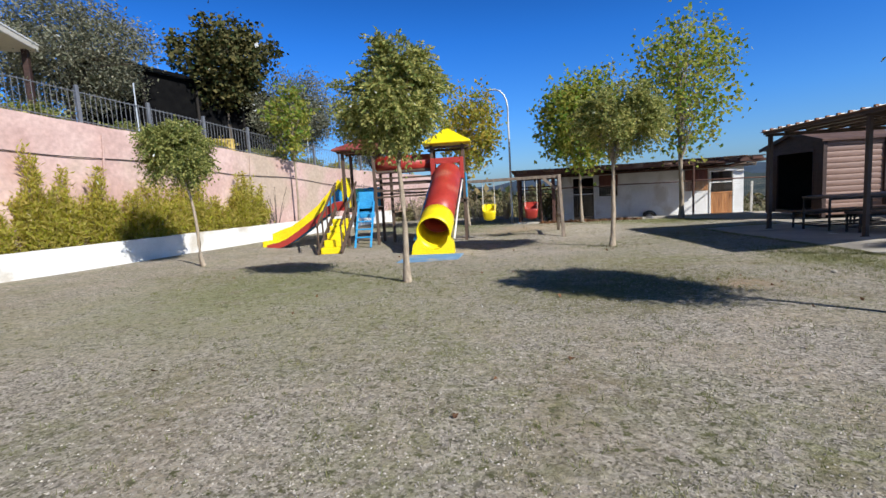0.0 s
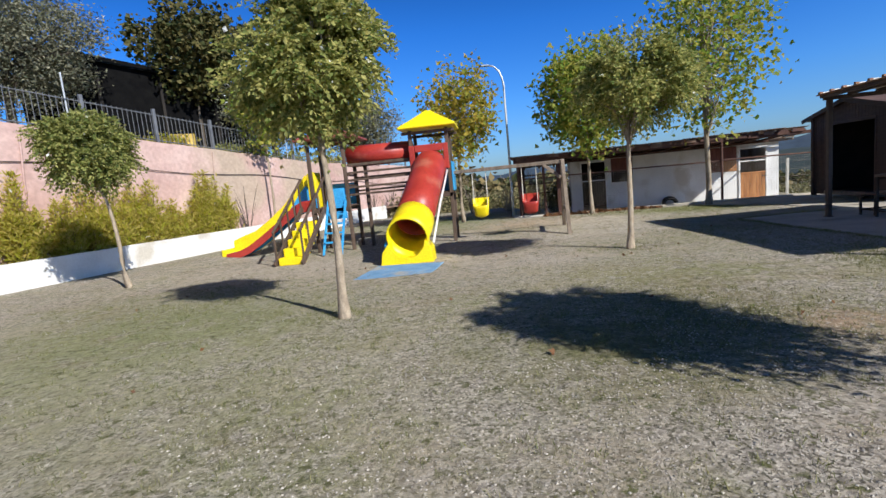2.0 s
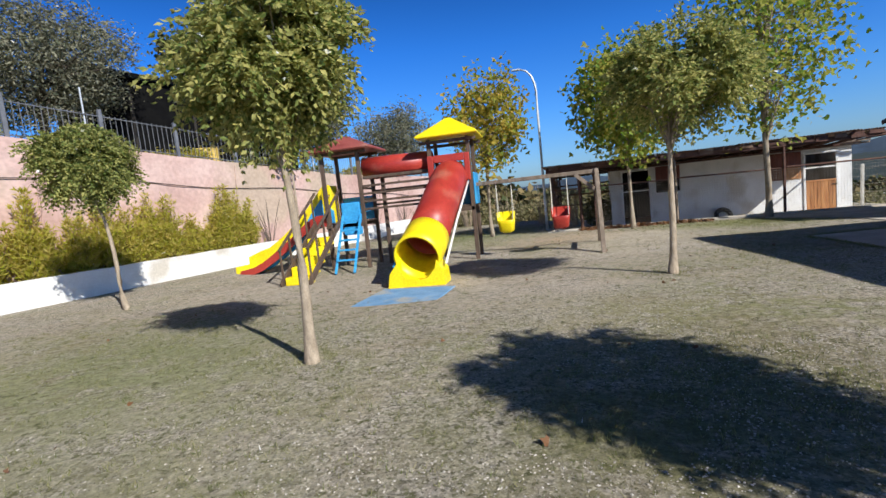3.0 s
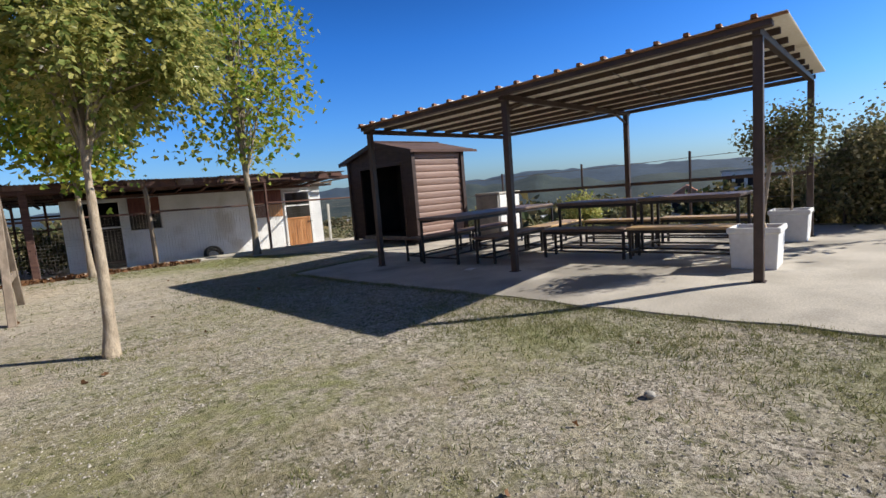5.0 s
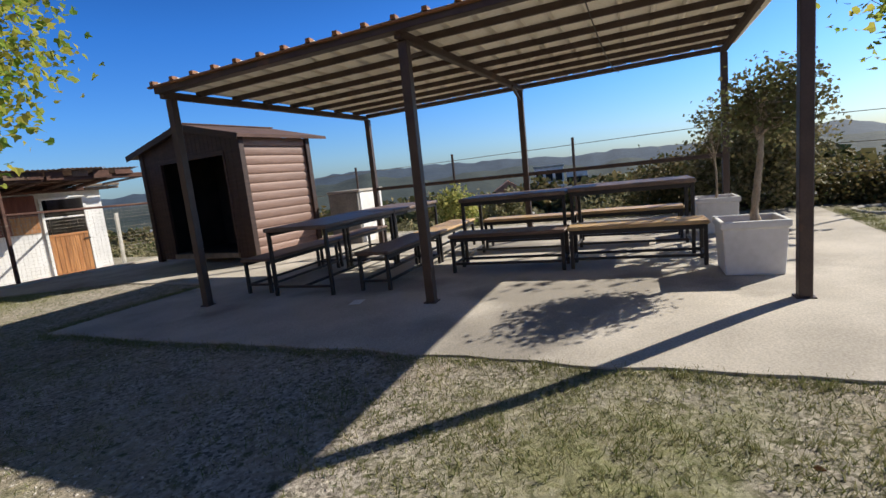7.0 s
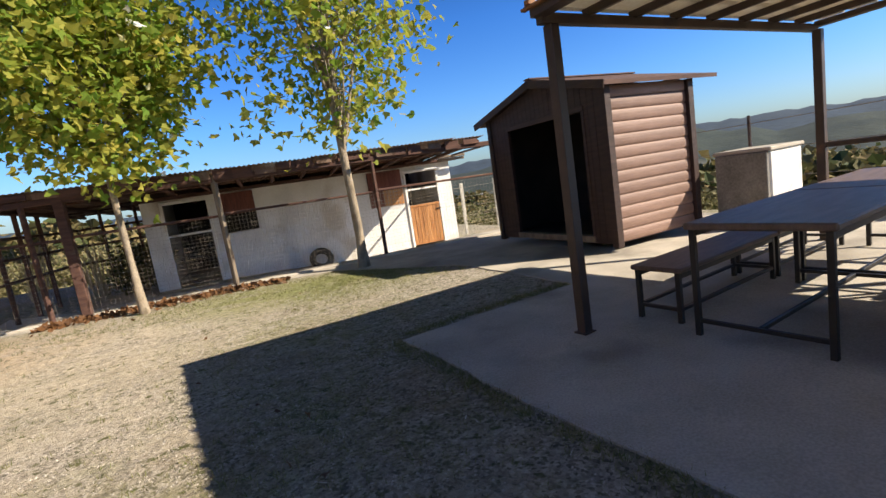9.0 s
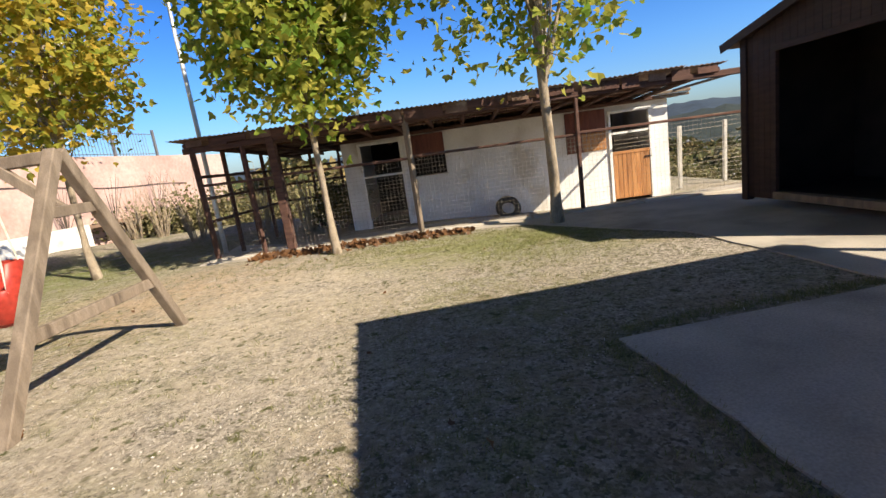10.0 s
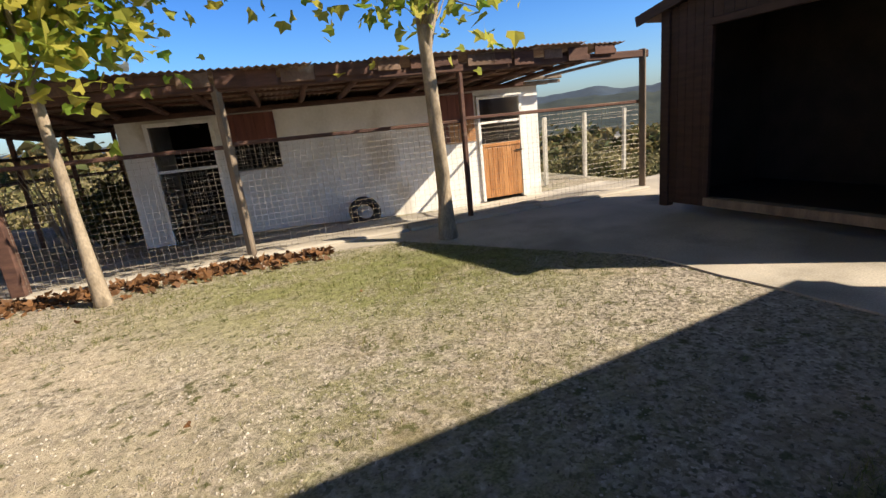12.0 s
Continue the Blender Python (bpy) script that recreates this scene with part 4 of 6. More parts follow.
planter(10.07, 7.8, 4.6, 0.52, 0.5, 1, "square white concrete planter beside the pavilion post", 1.3)
planter(12.62, 7.95, 4.6, 0.52, 0.5, 2, "square white concrete planter behind the benches", 1.3)
tree("shrub", 10.12, 7.74, "reddish-green shrub on a bare stem in a white planter", 41, 0.8, (0.08, -0.05, 1.15), (0.2, -0.14, 1.16), (0.42, 0.42, 0.32), 95, 34, 0.046, M["leaf_ole"], M["bark"], group="planter shrubs", r0=0.04, limbs=12, base_z=0.54, spread_=0.085)
tree("shrub", 12.62, 7.95, "sparse thin-stemmed shrub in the far white planter", 42, 0.5, (0.05, 0.02, 1.2), (0.0, 0.0, 1.05), (0.3, 0.3, 0.4), 30, 14, 0.05, M["leaf_ole"], M["bark"], group="planter shrubs", r0=0.018, limbs=7, base_z=0.54, spread_=0.07)
# stone ring and shrubs of the east edge
for k in range(14):
    a = 2 * math.pi * k / 14
    bm = Box(-0.13, -0.045, -0.05, 0.13, 0.045, 0.045, bevel=0.02)
    ob = part("edging_stone", bm, M["stone"])
    ob.matrix_basis = pose(14.3 + 0.62 * math.cos(a), 5.35 + 0.62 * math.sin(a), height(14.3, 5.35) + 0.02, 0, 0, math.degrees(a) + 90)
    tagged(ob, "pale rounded stone of the ring round a young tree", "stone", "edging stones")


# ---- wooden shed ----
def shed():
    t = root("wooden_shed", pose(11.38, 15.7, 0.10, 0, 0, -1.5), "dark brown wooden garden shed with an open doorway and log-board sides", "shed")
    D, L, H, A = 1.75, 3.0, 2.3, 2.66
    # half-round log boards: south, north and back walls
    def log(length, w):
        bm = bmesh.new()
        n, half = 7, []
        for k in range(n + 1):
            a = math.pi * k / n
            half.append((-0.028 * math.sin(a) - 0.004, w / 2 * math.cos(a)))
        rows = [[bm.verts.new((x, y, z + w / 2)) for y, z in half] + [bm.verts.new((x, 0.02, z + w / 2)) for z in (-w / 2, w / 2)] for x in (0, length)]
        k = len(rows[0])
        for i in range(k):
            bm.faces.new((rows[0][i], rows[0][(i + 1) % k], rows[1][(i + 1) % k], rows[1][i]))
        bm.faces.new(rows[0][::-1])
        bm.faces.new(rows[1])
        bmesh.ops.recalc_face_normals(bm, faces=bm.faces)
        return bm
    n = 13
    w = (H - 0.02) / n
    first, second = None, None
    for k in range(n):
        z = 0.06 + k * w
        if first is None:
            first = part("board", log(D - 0.12, w - 0.004), M["logwood"], t)
            second = part("board", log(L - 0.12, w - 0.004), M["logwood"], t)
            first.matrix_basis, second.matrix_basis = pose(0.06, 0.03, z), pose(D - 0.03, 0.06, z, 0, 0, 90)
            me1, me2 = first.data, second.data
            extra = [(me1, pose(D - 0.06, L - 0.03, z, 0, 0, 180))]
        else:
            extra = [(me1, pose(0.06, 0.03, z)), (me1, pose(D - 0.06, L - 0.03, z, 0, 0, 180)), (me2, pose(D - 0.03, 0.06, z, 0, 0, 90))]
        for me, m in extra:
            b = new("board", me)
            b.parent, b.matrix_basis = t, m
    for x, y in ((0, 0), (D, 0), (0, L), (D, L)):
        part("corner_post", Box(x - 0.06, y - 0.06, 0.0, x + 0.06, y + 0.06, H + 0.03), M["darkwood"], t)
    # front: boards beside and above the doorway
    def planks(y0, y1, z0, top):
        m = max(1, round((y1 - y0) / 0.12))
        for k in range(m):
            a, b = y0 + (y1 - y0) * k / m, y0 + (y1 - y0) * (k + 1) / m
            part("plank", Box(-0.03, a + 0.002, z0, 0.0, b - 0.002, min(top(a), top(b)), bevel=0.003), M["darkwood"], t)
    gable = lambda y: H + 0.02 + (A - H) * (1 - abs(y - L / 2) / (L / 2))
    planks(0.06, 0.45, 0.05, gable)
    planks(2.4, 2.94, 0.05, gable)
    planks(0.45, 2.4, 2.05, gable)
    part("threshold", Box(-0.06, 0.42, 0.06, 0.08, 2.43, 0.16), M["greywood"], t, "worn pale threshold board")
    for y in (0.43, 2.42):
        part("jamb", Box(-0.045, y - 0.03, 0.16, 0.02, y + 0.03, 2.05), M["darkwood"], t)
    part("lintel", Box(-0.05, 0.4, 2.05, 0.02, 2.45, 2.13), M["darkwood"], t)
    part("floor", Box(0.06, 0.06, 0.04, D - 0.06, L - 0.06, 0.12), M["darkwood"], t)
    # linings coloured near-black so the doorway reads as deep shade
    part("lining", Box(D - 0.10, 0.07, 0.122, D - 0.06, L - 0.07, 2.4), M["dark"], t, "inner boards coloured near-black for room shade")
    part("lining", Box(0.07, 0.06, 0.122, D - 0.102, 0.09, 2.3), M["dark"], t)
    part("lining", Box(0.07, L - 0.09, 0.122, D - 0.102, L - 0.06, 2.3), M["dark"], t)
    bm = bmesh.new()
    tri = [bm.verts.new((D - 0.01, y, z)) for y, z in ((0, H - 0.05), (L, H - 0.05), (L / 2, A))]
    bm.faces.new(tri)
    bm.faces.new([bm.verts.new((v.co.x - 0.03, v.co.y, v.co.z)) for v in tri[::-1]])
    part("back_gable", bm, M["darkwood"], t)
    # roof: two slopes, thick and overhanging
    for sgn in (-1, 1):
        over = 0.36 if sgn > 0 else 0.16
        y0 = L / 2 + sgn * (L / 2 + over)
        z0 = A - (A - H) * (1 + over / (L / 2)) + 0.05
        bm = bmesh.new()
        rows = []
        for x in (-0.14, D + 0.5):
            rows.append([bm.verts.new(c) for c in ((x, L / 2, A + 0.05), (x, y0, z0), (x, y0, z0 + 0.06), (x, L / 2, A + 0.11))])
        for k in range(4):
            bm.faces.new((rows[0][k], rows[0][(k + 1) % 4], rows[1][(k + 1) % 4], rows[1][k]))
        bm.faces.new(rows[0])
        bm.faces.new(rows[1][::-1])
        bmesh.ops.recalc_face_normals(bm, faces=bm.faces)
        part("roof_slope", bm, M["felt"], t, "dark felted roof slope")
        part("verge_board", Bar((-0.15, L / 2, A + 0.03), (-0.15, y0, z0 + 0.01), 0.025, 0.12), M["darkwood"], t)
    part("ridge_cap", Bar((-0.16, L / 2, A + 0.115), (D + 0.52, L / 2, A + 0.115), 0.16, 0.025), M["felt"], t)


shed()


# ---- stable ----
ST = pose(13.1, 23.35, 0, 0, 0, -7.0)
stable = root("stable", ST, "low whitewashed stable with a rusty tin roof and half doors", "stable")
WT = 2.06
D1, W1, W2, D2 = (-7.79, -6.68), (-6.5, -5.63), (-2.62, -1.64), (-1.58, -0.52)


def pierced_wall(x0, x1, z0, z1, thick, holes):
    """A wall in one piece, with openings that go through it."""
    xs = sorted({x0, x1, *[h[0] for h in holes], *[h[1] for h in holes]})
    zs = sorted({z0, z1, *[h[2] for h in holes], *[h[3] for h in holes]})
    solid = {(i, k): not any(h[0] <= xs[i] < h[1] and h[2] <= zs[k] < h[3] for h in holes) for i in range(len(xs) - 1) for k in range(len(zs) - 1)}
    bm = bmesh.new()
    grid = {(i, k, y): bm.verts.new((xs[i], y, zs[k])) for i in range(len(xs)) for k in range(len(zs)) for y in (0, thick)}
    for (i, k), ok in solid.items():
        if not ok:
            continue
        bm.faces.new([grid[q] for q in ((i, k, 0), (i + 1, k, 0), (i + 1, k + 1, 0), (i, k + 1, 0))])
        bm.faces.new([grid[q] for q in ((i, k, thick), (i, k + 1, thick), (i + 1, k + 1, thick), (i + 1, k, thick))])
        for di, dk, a, b in ((-1, 0, (i, k), (i, k + 1)), (1, 0, (i + 1, k), (i + 1, k + 1)), (0, -1, (i, k), (i + 1, k)), (0, 1, (i, k + 1), (i + 1, k + 1))):
            if not solid.get((i + di, k + dk), False):
                bm.faces.new([grid[q] for q in ((*a, 0), (*a, thick), (*b, thick), (*b, 0))])
    loose = [v for v in bm.verts if not v.link_faces]
    bmesh.ops.delete(bm, geom=loose, context="VERTS")
    bmesh.ops.recalc_face_normals(bm, faces=bm.faces)
    return bm


part("front_wall", pierced_wall(-8.2, -0.11, -0.6, WT, 0.22, ((*D1, -0.6, 1.92), (*W1, 0.93, 1.94), (*W2, 0.95, 1.93), (*D2, -0.6, 1.85))), M["white"], stable)
part("side_wall", Box(-0.33, 0.222, -0.6, -0.112, 3.6, WT, bevel=0), M["white"], stable)
part("side_wall", Box(-8.198, 0.222, -0.6, -7.98, 3.6, WT, bevel=0), M["white"], stable)
# rear wall and partition: indoor shade put into a near-black colour
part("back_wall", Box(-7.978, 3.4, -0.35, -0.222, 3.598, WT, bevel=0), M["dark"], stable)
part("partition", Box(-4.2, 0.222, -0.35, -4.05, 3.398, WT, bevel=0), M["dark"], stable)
part("floor", Box(-7.97, 0.23, -0.35, -0.23, 3.39, -0.22, bevel=0), M["soil"], stable)


def doorway(x0, x1, z0, z1, leaf_top, leaf_mat_, frame_mat, label):
    d = root("stable_door", ST, label, "door", "stable doors")
    for a, b, c, e in ((x0, x0 + 0.07, z0, z1), (x1 - 0.07, x1, z0, z1)):
        part("jamb", Box(a, -0.045, c, b, 0.08, e), frame_mat, d)
    part("head", Box(x0 + 0.071, -0.045, z1 - 0.07, x1 - 0.071, 0.08, z1), frame_mat, d)
    if leaf_mat_:
        n = 8
        for k in range(n):
            a, b = x0 + 0.08 + (x1 - x0 - 0.16) * k / n, x0 + 0.08 + (x1 - x0 - 0.16) * (k + 1) / n
            part("board", Box(a + 0.002, -0.03, z0 + 0.06, b - 0.002, 0.0, leaf_top, bevel=0.004), leaf_mat_, d)
        rail = part("rail", Box(x0 + 0.08, -0.05, leaf_top - 0.02, x1 - 0.08, 0.005, leaf_top + 0.05), leaf_mat_, d)
        part("latch", Box(x1 - 0.2, -0.065, leaf_top - 0.16, x1 - 0.05, -0.035, leaf_top - 0.13, bevel=0.003), M["blackmetal"], rail, "black iron latch")
    grid = bmesh.new()
    g0 = leaf_top + 0.05 if leaf_mat_ else z0 + 0.1
    g1 = g0 + (0.42 if leaf_mat_ else 1.25)
    for k in range(1, 10):
        x = x0 + 0.07 + (x1 - x0 - 0.14) * k / 10
        rod(grid, (x, 0.0, g0), (x, 0.0, g1), 0.003, seg=4)
    z = g0
    while z <= g1:
        rod(grid, (x0 + 0.07, 0.006, z), (x1 - 0.07, 0.006, z), 0.003, seg=4)
        z += 0.085
    part("grille", grid, M["wire"], d, "galvanised wire grille")
    part("crossbar", Box(x0 + 0.072, -0.03, g1, x1 - 0.072, 0.02, g1 + 0.05), frame_mat, d)


doorway(D1[0], D1[1], -0.3, 1.92, None, None, M["frame_white"], "open stable doorway with a white frame and wire grille")
doorway(D2[0], D2[1], -0.38, 1.85, 0.80, M["orangewood"], M["frame_white"], "varnished orange-brown half door in a white frame")


def shutter(x0, x1, z0, zm, z1, low, label):
    d = root("shutter", ST, label, "shutter", "stable shutters")
    n = 5
    for k in range(n):
        a, b = x0 + (x1 - x0) * k / n, x0 + (x1 - x0) * (k + 1) / n
        part("board", Box(a + 0.002, -0.045, zm, b - 0.002, -0.015, z1, bevel=0.004), M["redshutter"], d)
        if low:
            part("board", Box(a + 0.002, -0.03, z0, b - 0.002, -0.004, zm - 0.005, bevel=0.004), M["orangewood"] if k > 1 else M["redshutter"], d)
    part("ledge", Box(x0, -0.06, zm - 0.03, x1, -0.046, zm + 0.03, bevel=0.003), M["redshutter"], d)
    grid = bmesh.new()
    for k in range(11):
        x = x0 + (x1 - x0) * k / 10
        rod(grid, (x, -0.07, z0), (x, -0.07, zm), 0.004, seg=4)
    for k in range(6):
        z = z0 + (zm - z0) * k / 5
        rod(grid, (x0, -0.076, z), (x1, -0.076, z), 0.004, seg=4)
    part("grille", grid, M["wire"], d, "galvanised wire grille")


shutter(W1[0], W1[1], 0.93, 1.42, 1.94, False, "dark red-brown wooden shutter over a wire-grilled window")
shutter(W2[0], W2[1], 0.95, 1.42, 1.93, True, "red-brown wooden shutter with an orange lower half")


def roof_z(y):
    return 2.29 - 0.042 * (y + 3.3)


rng = np.random.default_rng(9)
# rafters, front beam and battens
for k in range(14):
    x = -10.3 + k * 0.74
    v, f = sweep([(x + rng.normal() * 0.03, y, roof_z(y) - 0.09 + rng.normal() * 0.008) for y in (-3.3, -1.8, -0.6, 0.4, 1.8, 3.7)], [0.05] * 6, 7)
    mesh_ob("rafter", v, f, M["darktimber"], stable, smooth=True)
part("front_beam", Bar((-10.4, -3.25, roof_z(-3.25) - 0.18), (0.0, -3.25, roof_z(-3.25) - 0.16), 0.09, 0.11, 0.015), M["darktimber"], stable)
part("wall_beam", Box(-8.3, -0.14, 1.965, 0.12, -0.02, 2.055, bevel=0.02), M["darktimber"], stable)
for y in (-2.2, -1.4, -0.7, 1.0, 2.2, 3.4):
    part("batten", Box(-10.45, y - 0.03, roof_z(y) - 0.045, -0.5, y + 0.03, roof_z(y) - 0.005), M["darktimber"], stable)
for k in range(13):
    x0 = -10.55 + k * 0.77
    yf, lift = -3.4 + rng.normal() * 0.045, rng.normal() * 0.008
    vs, fs, nseg = [], [], 18
    for y in (yf, 0.4, 3.85):
        for j in range(nseg + 1):
            x = x0 + 0.80 * j / nseg
            vs.append((x, y, roof_z(y) + 0.012 + 0.011 * math.cos(j * math.pi) + lift + 0.006 * (k % 2)))
    for r in range(2):
        for j in range(nseg):
            a = r * (nseg + 1) + j
            fs.append((a, a + 1, a + nseg + 2, a + nseg + 1))
    ob = mesh_ob("tin_sheet", vs, fs, M["oldtin"], stable)
    sol = ob.modifiers.new("thick", "SOLIDIFY")
    sol.thickness = 0.006
# ragged strips that hang at the eaves
for k in range(24):
    x = -10.3 + k * 0.4 + rng.normal() * 0.05
    d = 0.05 + abs(rng.normal()) * 0.05
    part("eaves_strip", Box(x, -3.34, roof_z(-3.3) - 0.06 - d, x + 0.3 + rng.uniform(0, 0.12), -3.315, roof_z(-3.3) - 0.01), M["darktimber"] if k % 3 else M["oldtin"], stable)
# stubs of timber on the wall's corner
for k, (y, z) in enumerate(((-0.35, 2.05), (-0.28, 1.97))):
    part("corner_timber", Box(-0.55, y - 0.06, z, 0.28, y + 0.06, z + 0.07, bevel=0.012), M["greywood"], stable)
# yard fence before the stable
fence = root("stable_fence", ST, "timber and wire fence enclosing the stable yard", "fence")
FZ = lambda x: height(*(ST @ Vector((x, -3.22, 0))).xy)
for x, r in ((-10.24, 0.055), (-9.3, 0.045), (-8.75, -0.09), (-6.26, 0.055), (-3.16, 0.04), (-0.09, 0.06)):
    part("post", Bar((x + rng.normal() * 0.02, -3.22, FZ(x) - 0.15), (x, -3.25, 2.2), r * 1.7, r * 1.7, 0.012), M["greywood"] if x in (-6.26, -0.09) else M["darktimber"], fence)
for y in (-1.9, -0.9, 0.2, 1.5):
    part("post", Bar((-10.3, y, -0.15), (-10.3, y, roof_z(y) - 0.1), 0.08, 0.08, 0.012), M["darktimber"], fence)
for x in (-9.4, -8.6):
    part("post", Bar((x, 1.4, -0.15), (x, 1.4, roof_z(1.4) - 0.1), 0.07, 0.07, 0.012), M["darktimber"], fence)
for z in (0.75, 1.2, 1.62):
    part("rail", Bar((-10.3, -3.2, z), (-10.3, 1.6, z - 0.05), 0.05, 0.06, 0.01), M["darktimber"], fence)
    part("rail", Bar((-10.3, 1.45, z - 0.05), (-8.2, 1.45, z - 0.05), 0.05, 0.06, 0.01), M["darktimber"], fence)
for a, b in ((-10.24, -8.75), (-8.75, -6.26), (-6.26, -3.16), (-3.16, -0.09)):
    part("rail", Bar((a, -3.21, 1.45), (b, -3.21, 1.42), 0.045, 0.05, 0.01), M["darktimber"], fence)
for a, b in ((-10.24, -6.26), (-6.26, -3.16), (-3.16, -0.09)):
    net = bmesh.new()
    n = int((b - a) / 0.075)
    for k in range(n + 1):
        x = a + (b - a) * k / n
        rod(net, (x, -3.24, FZ(x)), (x, -3.24, 1.43), 0.0016, seg=3)
    for k in range(19):
        z = 0.02 + k * 0.075
        rod(net, (a, -3.242, FZ(a) + z), (b, -3.242, FZ(b) + z), 0.0016, seg=3)
    part("wire_net", net, M["wire"], fence, "rusty square wire netting")
for k in range(5):
    x = -10.35 + k * 2.07
    part("kerb", Bar((x, -3.24, FZ(x) - 0.02), (x + 2.05, -3.24, FZ(x + 2.05) - 0.02), 0.24 + rng.uniform(0, 0.03), 0.16, 0.02), M["concrete"], fence, "pale worn concrete kerb")
part("gate_rail", Bar((-0.09, -3.25, 2.14), (-0.1, -0.2, 2.1), 0.05, 0.05, 0.01), M["greywood"], fence)
# yard end fence: wire between pale posts, at the stable's corner
yard = root("wire_fence", ST, "sagging wire fence on pale concrete posts beside the stable", "fence")
for x, y in ((0.55, 0.9), (1.9, 1.2), (3.3, 1.4)):
    part("post", Bar((x, y, -0.4), (x + 0.03, y, 1.25), 0.09, 0.09, 0.012), M["stone"], yard)
for z in (0.2, 0.5, 0.8, 1.1):
    part("wire", Rod((0.1, 0.8, z), (3.3, 1.4, z), 0.004, seg=4), M["wire"], yard)
# tyre and sack that lie by the stable wall
v, f = sweep([(0.24 * math.cos(a), 0.24 * math.sin(a), 0.0) for a in np.linspace(0, 2 * math.pi, 25)], [0.085] * 25, 10, False)
ob = mesh_ob("tyre", v, f, M["tyre"], smooth=True)
ob.matrix_basis = ST @ pose(-4.24, -0.24, -0.14, 58, 0, 5)
tagged(ob, "old black rubber tyre leaning on the stable wall", "tyre")

# ---- street lamp ----
t = root("street_lamp", pose(2.3, 22.6, 0), "tall slim galvanised street lamp with a curved arm", "lamp")
pts = [(0, 0, z) for z in np.linspace(-0.1, 5.2, 8)] + [(-0.04, 0, 5.5), (-0.14, 0, 5.78), (-0.32, 0, 5.98), (-0.55, 0, 6.06)]
v, f = sweep(pts, list(np.linspace(0.055, 0.03, len(pts))), 10)
mesh_ob("pole", v, f, M["galv"], t, smooth=True)
part("lamp_head", Box(-0.85, -0.06, 6.02, -0.52, 0.06, 6.09, bevel=0.025), M["galv"], t, "flat grey lamp head")


# ---- playground ----
def pipe(points, r, thick, seg=22, r_end=None):
    """A hollow tube with a wall."""
    n = len(points)
    rs = [r if r_end is None else r + (r_end - r) * i / (n - 1) for i in range(n)]
    v1, f1 = sweep(points, rs, seg, False)
    v2, f2 = sweep(points, [q - thick for q in rs], seg, False)
    o = len(v1)
    fs = f1 + [tuple(k + o for k in reversed(q)) for q in f2]
    last = (n - 1) * seg
    for k in range(seg):
        j = (k + 1) % seg
        fs += [(j, k, k + o, j + o), (last + k, last + j, last + j + o, last + k + o)]
    return v1 + v2, fs


def hip_roof(bm, cx, cy, half, z0, z1, lip=0.1):
    """A moulded pyramid roof with a rim and a concave sweep."""
    rings = [(half * 0.97, z0 - 0.02), (half, z0), (half, z0 + lip * 0.5), (half * 0.55, z0 + (z1 - z0) * 0.52), (0.07, z1)]
    loops = [[bm.verts.new((cx + a * r, cy + b * r, z)) for a, b in ((-1, -1), (1, -1), (1, 1), (-1, 1))] for r, z in rings]
    for a, b in zip(loops, loops[1:]):
        for k in range(4):
            bm.faces.new((a[k], a[(k + 1) % 4], b[(k + 1) % 4], b[k]))
    bm.faces.new(loops[-1])
    bm.faces.new(loops[0][::-1])
    bmesh.ops.bevel(bm, geom=bm.edges[:], offset=0.02, segments=2, affect="EDGES", profile=0.5)
    return bm


play = root("play_tower", pose(0, 16.8, -0.11), "two-tower wooden playset with red tube slide, yellow slide and roofs", "playset")
for x, y, h in ((-0.70, -0.45, 3.25), (0.34, -0.45, 3.25), (-0.70, 0.5, 3.25), (0.34, 0.5, 3.25), (-3.78, -0.4, 3.25), (-2.72, -0.4, 3.25), (-3.78, 0.65, 3.25), (-2.72, 0.65, 3.25)):
    part("post", Box(x - 0.05, y - 0.05, -0.1, x + 0.05, y + 0.05, h, bevel=0.01), M["playwood"], play)
for x0, x1, z in ((-0.75, 0.39, 1.42), (-3.83, -2.67, 1.28)):
    for k in range(8):
        a = x0 + (x1 - x0) * k / 8
        part("deck_board", Box(a + 0.004, -0.44, z, a + (x1 - x0) / 8 - 0.004, 0.62, z + 0.035, bevel=0.004), M["playwood"], play)
    for y in (-0.47, 0.6):
        part("joist", Box(x0, y - 0.03, z - 0.11, x1, y + 0.03, z - 0.002), M["playwood"], play)
part("roof", hip_roof(bmesh.new(), -0.18, 0.03, 0.81, 3.29, 3.83), M["yellow"], play, "yellow moulded hip roof")
part("roof", hip_roof(bmesh.new(), -3.18, 0.12, 0.88, 3.27, 3.72), M["redfaded"], play, "faded red moulded hip roof")
for cx, cy, hw, z in ((-0.18, 0.03, 0.75, 3.13), (-3.22, 0.12, 0.74, 3.18)):
    for sx in (-1, 1):
        part("roof_rail", Box(cx - hw, cy + sx * hw * 0.74 - 0.03, z, cx + hw, cy + sx * hw * 0.74 + 0.03, z + 0.08), M["playwood"], play)
